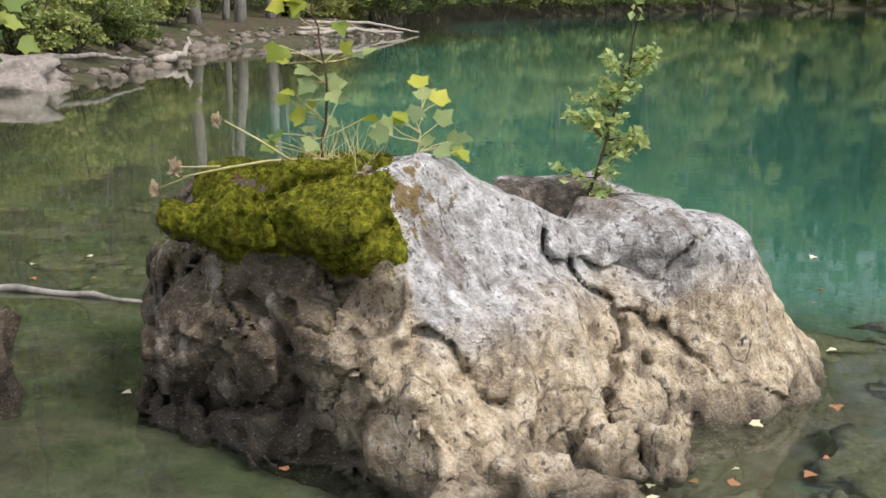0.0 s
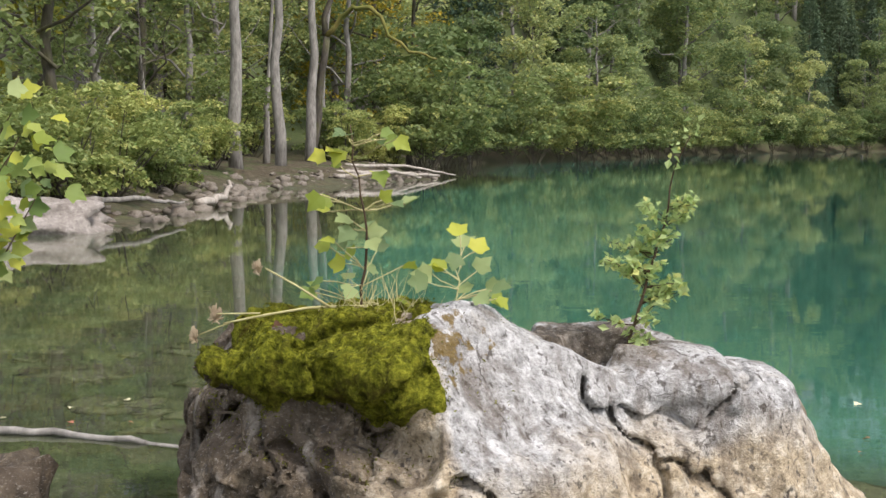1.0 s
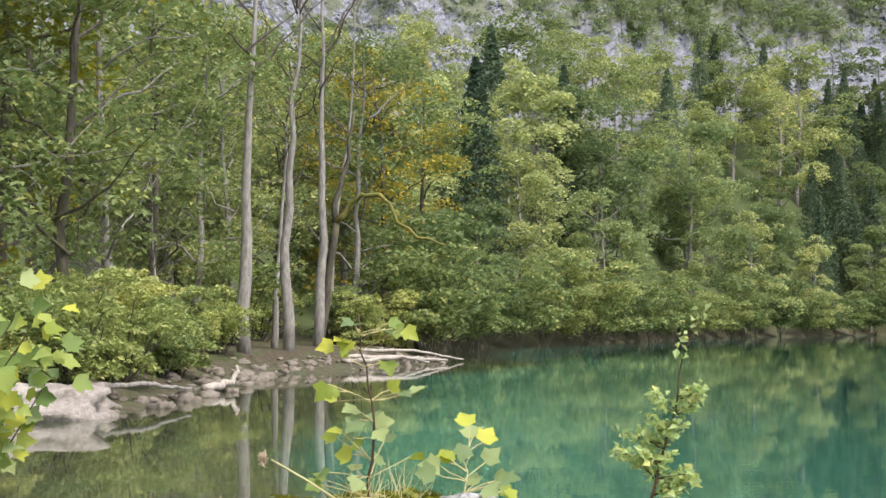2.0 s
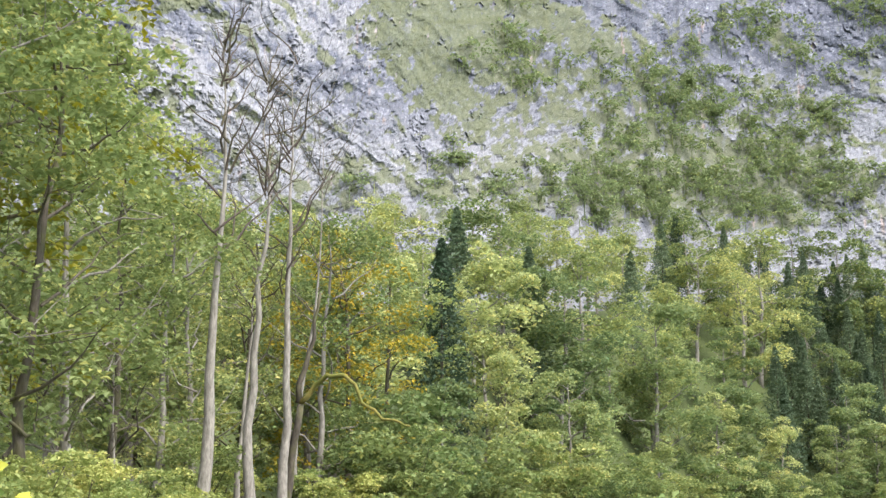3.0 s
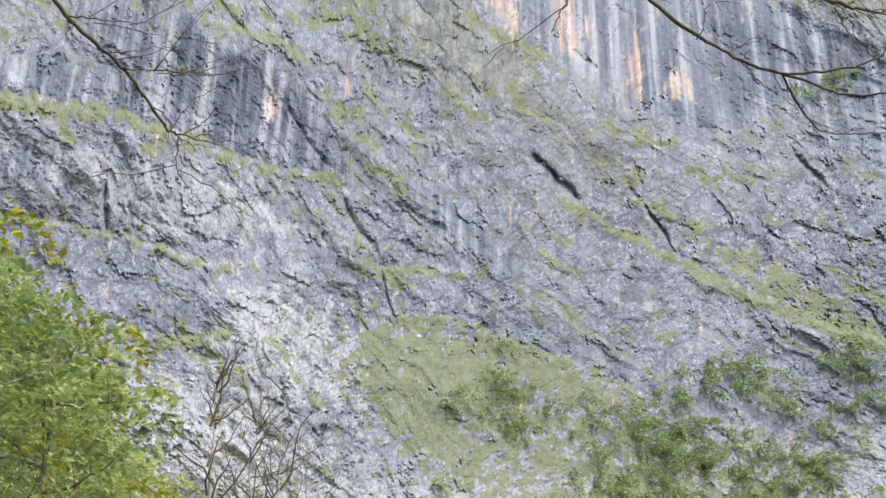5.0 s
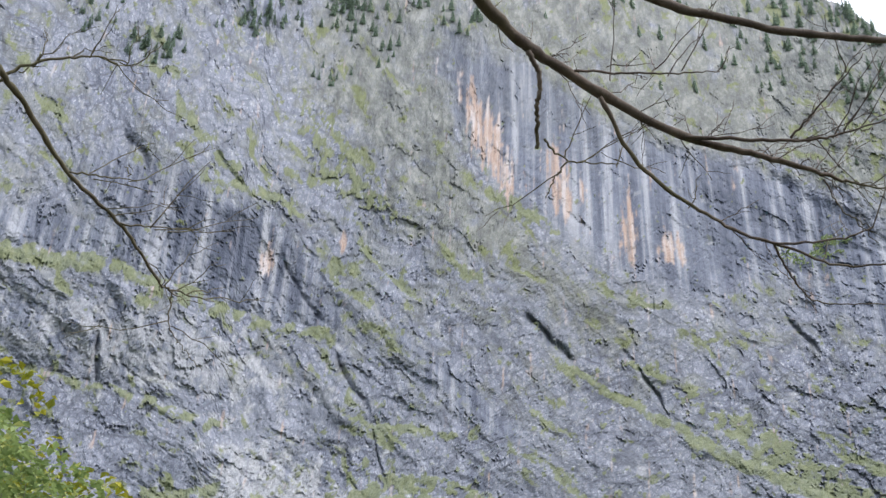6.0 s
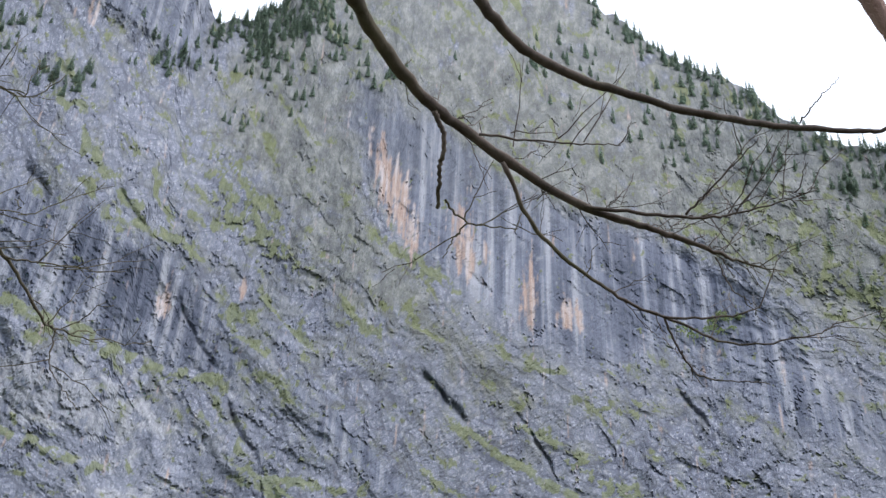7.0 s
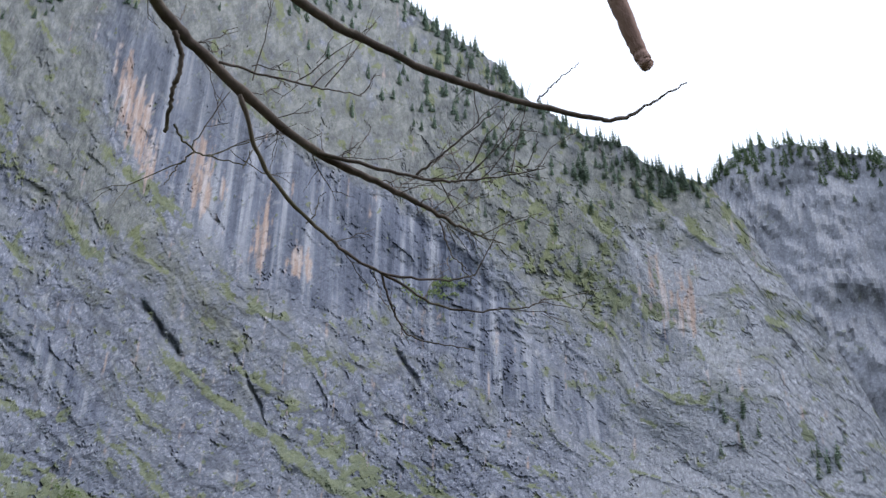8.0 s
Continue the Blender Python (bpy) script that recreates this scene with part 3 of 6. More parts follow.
def rock_wall_material():
    m, n, l, b = material("limestone_wall", 0.92, 0.15)
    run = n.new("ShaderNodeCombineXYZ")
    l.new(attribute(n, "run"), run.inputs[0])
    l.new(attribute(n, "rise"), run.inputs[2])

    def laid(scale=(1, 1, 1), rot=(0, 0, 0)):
        """Scaled azimuth and elevation from the eye, as coordinates on the wall."""
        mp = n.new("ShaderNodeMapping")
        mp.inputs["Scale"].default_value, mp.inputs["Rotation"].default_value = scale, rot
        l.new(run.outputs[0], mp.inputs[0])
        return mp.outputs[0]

    p = laid()
    fine = noise_tex(n, l, p, 0.16, 9, 0.68)
    streaks = noise_tex(n, l, laid((1, 1, 0.16)), 0.22, 7, 0.65)
    patch = noise_tex(n, l, p, 0.018, 5, 0.6)
    # grey limestone tones with the bluish distance haze mixed into the colour
    c = ramp(n, l, fine, [(0.30, (0.135, 0.148, 0.195)), (0.5, (0.195, 0.21, 0.272)), (0.7, (0.295, 0.312, 0.385))])
    c = mixc(n, l, ramp(n, l, streaks, [(0.38, (0.55, 0.55, 0.55)), (0.52, (0, 0, 0))]), c, (0.125, 0.14, 0.18))
    grain = noise_tex(n, l, laid((1, 1, 0.8), (0.0, 0.4, 0)), 0.75, 4, 0.7)
    c = mixc(n, l, ramp(n, l, grain, [(0.38, (0.6, 0.6, 0.6)), (0.49, (0, 0, 0))]), c, (0.105, 0.118, 0.155))
    c = mixc(n, l, ramp(n, l, grain, [(0.54, (0, 0, 0)), (0.66, (0.85, 0.85, 0.85))]), c, (0.52, 0.54, 0.58))
    for sc in (0.045, 0.10, 0.21):
        seam = n.new("ShaderNodeTexVoronoi")
        seam.feature = "DISTANCE_TO_EDGE"
        seam.inputs["Scale"].default_value = sc
        mv = n.new("ShaderNodeVectorMath")
        mv.operation = "MULTIPLY_ADD"
        big = n.new("ShaderNodeTexNoise")
        big.inputs["Scale"].default_value, big.inputs["Detail"].default_value = 0.07, 3
        l.new(p, big.inputs["Vector"])
        l.new(big.outputs["Color"], mv.inputs[0])
        mv.inputs[1].default_value = (7, 7, 7)
        l.new(laid((0.8, 0.9, 1.3), (0.0, 0.65, 0.0)), mv.inputs[2])
        l.new(mv.outputs[0], seam.inputs["Vector"])
        c = mixc(n, l, ramp(n, l, seam.outputs["Distance"], [(0.010, (0.8, 0.8, 0.8)), (0.050, (0, 0, 0))]), c, (0.085, 0.095, 0.125))
    # fractures and beds that slant down to the right
    turned = n.new("ShaderNodeMapping")
    turned.inputs["Scale"].default_value = (0.45, 0.85, 1.0)
    l.new(laid((1, 1, 1), (0.0, -0.66, 0.0)), turned.inputs[0])
    beds = noise_tex(n, l, turned.outputs[0], 0.26, 8, 0.72)
    c = mixc(n, l, ramp(n, l, beds, [(0.38, (0.6, 0.6, 0.6)), (0.49, (0, 0, 0))]), c, (0.115, 0.125, 0.165))
    c = mixc(n, l, ramp(n, l, beds, [(0.53, (0, 0, 0)), (0.66, (0.55, 0.55, 0.55))]), c, (0.36, 0.378, 0.44))
    c = mixc(n, l, ramp(n, l, patch, [(0.4, (0, 0, 0)), (0.7, (0.45, 0.45, 0.45))]), c, (0.33, 0.35, 0.40))
    c = mixc(n, l, mathn(n, l, "MULTIPLY", attribute(n, "pale"), 0.72), c, ramp(n, l, grain, [(0.34, (0.26, 0.27, 0.29)), (0.52, (0.40, 0.41, 0.43)), (0.66, (0.52, 0.52, 0.53))]))
    bands = noise_tex(n, l, laid((1, 1, 0.07)), 0.16, 6, 0.6)
    face = ramp(n, l, bands, [(0.38, (0.075, 0.088, 0.130)), (0.50, (0.150, 0.168, 0.222)), (0.62, (0.37, 0.385, 0.43))])
    c = mixc(n, l, mathn(n, l, "MULTIPLY", attribute(n, "cliff"), 0.80), c, face)
    # darker streaked tone over the cliffs and gullies that black marks
    dark_streaks = ramp(n, l, bands, [(0.40, (0.055, 0.065, 0.095)), (0.52, (0.105, 0.118, 0.160)), (0.66, (0.30, 0.31, 0.345))])
    c = mixc(n, l, mathn(n, l, "MULTIPLY", attribute(n, "black"), 0.8), c, dark_streaks)
    warm = ramp(n, l, streaks, [(0.36, (0.22, 0.19, 0.19)), (0.48, (0.42, 0.30, 0.235)), (0.60, (0.52, 0.47, 0.46))])
    c = mixc(n, l, mathn(n, l, "MULTIPLY", attribute(n, "stain"), 0.85), c, warm)
    turf = ramp(n, l, noise_tex(n, l, p, 0.25, 6, 0.7), [(0.3, (0.085, 0.105, 0.036)), (0.5, (0.15, 0.172, 0.06)), (0.72, (0.225, 0.24, 0.10))])
    c = mixc(n, l, mathn(n, l, "MULTIPLY", attribute(n, "dry"), 0.72), c, ramp(n, l, noise_tex(n, l, p, 0.12, 8, 0.72), [(0.36, (0.085, 0.09, 0.085)), (0.5, (0.17, 0.176, 0.15)), (0.64, (0.33, 0.335, 0.30))]))
    g = mathn(n, l, "ADD", attribute(n, "grass"), mathn(n, l, "MULTIPLY", mathn(n, l, "SUBTRACT", fine, 0.5), 3.2))
    c = mixc(n, l, mathn(n, l, "MULTIPLY", ramp(n, l, g, [(0.38, (0, 0, 0)), (0.80, (1, 1, 1))]), 0.70), c, turf)
    c = mixc(n, l, 1.0, c, (0.74, 0.74, 0.76), "MULTIPLY")
    l.new(c, b.inputs["Base Color"])
    h = mathn(n, l, "MULTIPLY_ADD", streaks, 0.6)
    l.new(mathn(n, l, "ADD", fine, mathn(n, l, "MULTIPLY", beds, 0.9)), h.node.inputs[2])
    bump(n, l, b, h, 0.7)
    return m


WALL_MAT = rock_wall_material()


def build_mountain():
    az = np.concatenate([np.linspace(-35, -24, 30, endpoint=False), np.linspace(-24, 45, 880, endpoint=False), np.linspace(45, 53, 40)])
    top = np.interp(az, [s[0] for s in SKYLINE], [s[1] for s in SKYLINE]) + 0.25 * fbm(az * 0.7, 0 * az, 0 * az, 4, 0.6)
    t = np.concatenate([np.linspace(0, 0.16, 14, endpoint=False), np.linspace(0.16, 1, 470)])
    rows = len(t)
    e = 3 + (top[:, None] - 3) * t[None]
    a = np.repeat(az[:, None], rows, 1)
    parts = [mountain_radius(a[q:q + 20], e[q:q + 20]) for q in range(0, len(az), 20)]
    r, grass, stain, pale, cliff, dry, black = (np.concatenate(q) for q in zip(*parts))
    v = sphere_dir(a, e) * r[..., None] + np.array((0, 0, EYE))
    back = v[:, -1:] * np.array((1.25, 1.25, 0.8))
    foot = v[:, -1:] * np.array((1.5, 1.5, 0.0))
    v = np.concatenate([v, back, foot], 1)
    ext = [np.concatenate([q, q[:, -1:], q[:, -1:]], 1).ravel() for q in (grass, stain, pale, cliff, dry, black)]
    k = rows + 2
    i, j = np.meshgrid(np.arange(len(az) - 1), np.arange(k - 1), indexing="ij")
    f = np.stack([i * k + j, (i + 1) * k + j, (i + 1) * k + j + 1, i * k + j + 1], -1).reshape(-1, 4)
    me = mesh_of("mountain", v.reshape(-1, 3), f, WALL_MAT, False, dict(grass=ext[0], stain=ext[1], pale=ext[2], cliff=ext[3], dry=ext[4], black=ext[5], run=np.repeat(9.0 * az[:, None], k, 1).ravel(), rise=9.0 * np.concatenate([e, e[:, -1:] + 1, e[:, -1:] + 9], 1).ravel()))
    return tagged(new("mountain", me), "steep grey limestone mountain wall with grassy ledges and orange stains", "mountain", kind="structure")


build_mountain()


def dome_radius(a, e):
    te = np.tan(np.radians(e))
    r = 900 * 1.9 / (1.9 - te)
    d = 40 * fbm(a * 0.2, e * 0.25, 0 * a + 3, 3) + 8 * fbm(a * 0.8 + e * 0.3, e * 0.5, 0 * a, 4, 0.6, ridged=True) + 5 * fbm(a * 2.5, e * 1.5, 0 * a + 9, 4, 0.6)
    return r + d * r / 1500


def build_dome():
    az = np.linspace(30, 66, 260)
    top = np.interp(az, [30, 38.0, 39.2, 40.3, 41.5, 44, 46.5, 49, 56, 66], [36, 38.6, 38.9, 39.7, 40.0, 39.8, 38.9, 38.1, 37, 36]) + 0.2 * fbm(az * 0.8, 0 * az, 0 * az + 2, 4)
    rows = 150
    e = 6 + (top[:, None] - 6) * np.linspace(0, 1, rows)[None]
    a = np.repeat(az[:, None], rows, 1)
    r = dome_radius(a, e)
    v = sphere_dir(a, e) * r[..., None]
    v = np.concatenate([v, v[:, -1:] * np.array((1.3, 1.3, 0.7)), v[:, -1:] * np.array((1.4, 1.4, 0))], 1)
    grass = np.concatenate([smooth(0.2, 0.6, fbm(a * 0.5, e * 0.5, 0 * a + 5, 4)) * 0.6, np.zeros((len(az), 2))], 1)
    k = rows + 2
    i, j = np.meshgrid(np.arange(len(az) - 1), np.arange(k - 1), indexing="ij")
    f = np.stack([i * k + j, (i + 1) * k + j, (i + 1) * k + j + 1, i * k + j + 1], -1).reshape(-1, 4)
    # pale is high all over the dome, as haze painted into its rock
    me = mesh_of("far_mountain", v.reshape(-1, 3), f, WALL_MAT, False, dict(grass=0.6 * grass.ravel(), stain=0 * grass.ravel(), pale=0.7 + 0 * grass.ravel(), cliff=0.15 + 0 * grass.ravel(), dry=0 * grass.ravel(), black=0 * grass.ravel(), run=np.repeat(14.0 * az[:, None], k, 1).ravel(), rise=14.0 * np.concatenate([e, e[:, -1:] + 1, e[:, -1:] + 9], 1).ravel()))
    return tagged(new("far_mountain", me), "distant blue-grey rock dome wooded along its rim", "mountain", kind="structure")


build_dome()

# ---- the boulder
H_ROCK = 0.0155


def halves(X, Y, Z, planes, k=0.04):
    """A rounded convex block: normals with a point each."""
    d = None
    for (nx, ny, nz), (px, py, pz) in planes:
        ln = math.sqrt(nx * nx + ny * ny + nz * nz)
        s = ((X - px) * nx + (Y - py) * ny + (Z - pz) * nz) / ln
        if d is None:
            d = s
        else:
            h = np.clip(0.5 + 0.5 * (s - d) / k, 0, 1)
            d = d * (1 - h) + s * h + k * h * (1 - h)
    return d


def join(a, b, k=0.05):
    h = np.clip(0.5 + 0.5 * (b - a) / k, 0, 1)
    return b * (1 - h) + a * h - k * h * (1 - h)


def polyline_distance(X, Z, pts):
    best = np.full(X.shape, 9.0)
    for (x1, z1), (x2, z2) in zip(pts, pts[1:]):
        t = np.clip(((X - x1) * (x2 - x1) + (Z - z1) * (z2 - z1)) / ((x2 - x1) ** 2 + (z2 - z1) ** 2), 0, 1)
        best = np.minimum(best, np.hypot(X - x1 - t * (x2 - x1), Z - z1 - t * (z2 - z1)))
    return best


def blocks(X, Y, Z, seed):
    """Cellular facets in space: gap between cells and each cell's tilted plane."""
    xi, yi, zi = (np.floor(v).astype(int) for v in (X, Y, Z))
    f1, f2, face = np.full(X.shape, 9.0), np.full(X.shape, 9.0), np.zeros(X.shape)
    for i in (-1, 0, 1):
        for j in (-1, 0, 1):
            for k in (-1, 0, 1):
                h = PERM[PERM[PERM[(xi + i + seed) & 255] + ((yi + j) & 255)] + ((zi + k) & 255)]
                g, g2 = GRAD[h], GRAD[(h * 7 + 13) & 255]
                dx, dy, dz = xi + i + 0.5 + 0.5 * g[..., 0] - X, yi + j + 0.5 + 0.5 * g[..., 1] - Y, zi + k + 0.5 + 0.5 * g[..., 2] - Z
                d = np.sqrt(dx * dx + dy * dy + dz * dz)
                f2 = np.where(d < f1, f1, np.minimum(f2, d))
                face = np.where(d < f1, g2[..., 2] * 0.6 + g2[..., 0] * dx + g2[..., 1] * dz, face)
                f1 = np.minimum(f1, d)
    return f2 - f1, face


# cracks in the boulder's face: points (x, z), half width, depth
CRACKS = [([(0.42, 0.78), (0.58, 0.62), (0.70, 0.52), (0.73, 0.40), (0.69, 0.15), (0.66, 0.02)], 0.014, 0.095),
          ([(0.72, 0.47), (0.90, 0.42), (1.06, 0.30), (1.13, 0.20)], 0.013, 0.07),
          ([(0.60, 0.68), (0.72, 0.62), (0.92, 0.61), (1.05, 0.68), (1.12, 0.76)], 0.014, 0.05),
          ([(-0.02, 0.55), (0.10, 0.46), (0.20, 0.34), (0.26, 0.30)], 0.02, 0.06),
          ([(-0.02, 0.55), (-0.10, 0.44), (-0.20, 0.30), (-0.24, 0.02)], 0.022, 0.06),
          ([(-0.62, 0.62), (-0.48, 0.46), (-0.42, 0.30), (-0.50, 0.10)], 0.03, 0.09),
          ([(0.80, 0.34), (0.88, 0.22), (0.92, 0.12)], 0.012, 0.04), ([(0.1, 0.28), (0.2, 0.14), (0.3, 0.02)], 0.012, 0.035)]


def rock_field(X, Y, Z):
    wx = 0.05 * fbm(X * 2.2, Y * 2.2, Z * 2.2, 3)
    x, y, z = X + wx, Y + 0.05 * fbm(X * 2.2 + 9, Y * 2.2, Z * 2.2, 3), Z + 0.03 * fbm(X * 2.2, Y * 2.2 + 5, Z * 2.2, 2)
    back = ((0.1, 1, 0.25), (0, 5.55, 0.4))
    main = halves(x, y, z, [((0.56, -0.64, 0.50), (0.06, 4.20, 0.86)), ((-0.97, -0.25, -0.04), (-0.96, 4.7, 0.4)), ((-0.50, -0.84, -0.14), (-0.45, 4.24, 0.45)),
                            ((-0.10, 0.12, 0.95), (-0.40, 4.50, 0.99)), ((-0.30, -0.50, 0.80), (-0.55, 4.35, 0.94)), ((-0.80, -0.14, 0.58), (-0.69, 4.5, 0.86)), back, ((0.62, 0.0, 0.78), (0.27, 4.6, 0.93)), ((0.75, 0.25, 0.60), (0.35, 4.6, 0.86)), ((0.9, 0.25, 0.35), (0.62, 5.0, 0.6)), ((0.35, -0.90, 0.2), (0.2, 4.02, 0.3))])
    peak = halves(x, y, z, [((0.56, -0.64, 0.50), (0.06, 4.18, 0.87)), ((-0.9, -0.4, 0.1), (-0.15, 4.30, 0.95)), ((-0.1, 0.15, 0.98), (-0.03, 4.30, 1.07)), ((0.42, 0.1, 0.85), (0.24, 4.45, 0.97)), ((0, 1, 0.2), (0, 4.9, 1))], 0.03)
    right = halves(x, y, z, [((0.14, 0.04, 0.98), (1.10, 4.95, 0.74)), ((0.1, -0.5, 0.85), (1.1, 4.68, 0.66)), ((0.88, -0.1, 0.46), (1.50, 4.85, 0.44)), ((0.22, -0.90, 0.38), (1.12, 4.52, 0.32)), ((0.1, 1, 0.2), (0, 5.5, 0.3)), ((-1, 0, 0), (0.35, 5, 0)), ((0.6, -0.7, 0.3), (1.50, 4.66, 0.2))])
    cap = halves(x, y, z, [((0.05, 0.0, 0.98), (0.88, 4.85, 0.82)), ((0.05, -0.55, 0.8), (0.88, 4.66, 0.77)), ((-0.75, -0.5, 0.4), (0.64, 4.72, 0.70)), ((0.1, -0.93, -0.2), (0.85, 4.56, 0.70)), ((0.9, 0.1, 0.2), (1.10, 4.8, 0.7)), ((0, 1, 0), (0, 5.3, 0)), ((0, -0.2, -1), (0.9, 4.7, 0.58))], 0.05)
    nose = halves(x, y, z, [((0.02, -1, 0.16), (0.05, 3.80, 0.05)), ((-0.66, -0.72, 0.05), (-0.20, 3.86, 0.2)), ((0.50, -0.84, 0.2), (0.50, 4.07, 0.2)), ((0.25, -0.72, 0.62), (0.1, 3.96, 0.52)), ((0, 1, 0), (0, 4.6, 0)), ((0.9, 0, 0.3), (0.7, 4.2, 0.2)), ((0.1, -0.3, 0.95), (0.1, 4.0, 0.54))], 0.06)
    foot = halves(x, y, z, [((0.45, -0.85, 0.30), (0.85, 4.33, 0.10)), ((0.85, -0.3, 0.3), (1.10, 4.4, 0.15)), ((-0.2, -0.5, 0.8), (0.8, 4.4, 0.42)), ((-1, 0, 0), (0.6, 4, 0)), ((0, 1, 0), (0, 4.8, 0))], 0.05)
    chin = halves(x, y, z, [((-0.6, -0.78, 0.1), (-0.40, 4.02, 0.2)), ((0.1, -0.6, 0.8), (-0.35, 4.12, 0.40)), ((-0.9, 0, 0.2), (-0.56, 4.3, 0.2)), ((1, 0, 0), (-0.1, 4, 0)), ((0, 1, 0), (0, 4.6, 0)), ((0, 0, 1), (0, 0, 0.5))], 0.05)
    rear = halves(x, y, z, [((-0.1, 0.0, 0.95), (0.72, 5.2, 0.84)), ((-0.1, -0.8, 0.5), (0.7, 5.1, 0.74)), ((0.9, -0.1, 0.4), (0.92, 5.2, 0.75)), ((-0.8, -0.3, 0.4), (0.45, 5.2, 0.8)), ((0, 1, 0.2), (0.6, 5.5, 0.6))], 0.05)
    d = join(main, nose, 0.03)
    for other, k in ((peak, 0.03), (right, 0.04), (cap, 0.02), (foot, 0.02), (chin, 0.03), (rear, 0.04)):
        d = join(d, other, k)
    # the hollow behind the cap, where the sapling roots
    d = np.maximum(d, -(np.sqrt(((X - 0.68) / 0.21) ** 2 + ((Y - 4.96) / 0.15) ** 2 + ((Z - 0.84) / 0.17) ** 2) - 1) * 0.15)
    d = np.maximum(d, -(np.sqrt(((X - 0.53) / 0.15) ** 2 + ((Y - 4.84) / 0.15) ** 2 + ((Z - 0.82) / 0.15) ** 2) - 1) * 0.13)
    # undercut below the moss
    low = smooth(0.15, -0.35, X) * np.exp(-((Z - 0.62) / 0.09) ** 2) * smooth(4.9, 4.2, Y)
    d = d + 0.10 * low
    for pts, w, deep in CRACKS:
        pts = [(x + 0.06, z - 0.04) for x, z in pts]
        q = polyline_distance(X + 0.055 * fbm(X * 5, Y * 5, Z * 5, 3, 0.55), Z + 0.055 * fbm(X * 5 + 3, Y * 5, Z * 5, 3, 0.55), pts)
        d = d + deep * np.exp(-(q / w) ** 2) * smooth(5.0, 4.8, Y)
    rough = smooth(0.2, -0.5, X) * smooth(0.8, 0.6, Z)
    grain = fbm(X * 17, Y * 17, Z * 12, 3, 0.6)
    slab = smooth(0.32, 0.5, Z - 0.25 * (X < -0.05)) * smooth(-0.15, 0.05, X)
    wob = 0.16 * fbm(X * 3, Y * 3, Z * 3, 2)
    k0, f0 = blocks(X * 2.0 + wob + 3, Y * 2.0, Z * 2.6 + wob, 31)
    k1, f1 = blocks(X * 4.2 + wob, Y * 4.2, Z * 5.0 + wob, 5)
    k2, f2 = blocks(X * 9.0 + wob, Y * 9.0, Z * 10.0, 77)
    hard = (1 - 0.8 * slab) * (0.75 + 0.75 * rough) * (1 - 0.5 * smooth(0.45, 0.7, X))
    d = d + hard * (0.065 * f0 + 0.040 * f1 + 0.016 * f2 + 0.020 * smooth(0.06, 0.0, k1) + 0.05 * smooth(0.05, 0.0, k0))
    return d - 0.005 * grain


def grid(lo, hi, h):
    ax = [np.arange(a, b, h) for a, b in zip(lo, hi)]
    return np.meshgrid(*ax, indexing="ij")


def band_field(field, X, Y, Z, reach=0.115, step=4):
    """The field on a grid, worked out finely near its surface alone."""
    sub = (slice(None, None, step),) * 3
    d = field(X[sub], Y[sub], Z[sub])
    for ax in range(3):
        d = np.repeat(d, step, ax)
    d = d[:X.shape[0], :X.shape[1], :X.shape[2]].copy()
    near = np.abs(d) < reach
    x, y, z = X[near], Y[near], Z[near]
    d[near] = np.concatenate([field(x[c:c + 8000], y[c:c + 8000], z[c:c + 8000]) for c in range(0, len(x), 8000)])
    return d


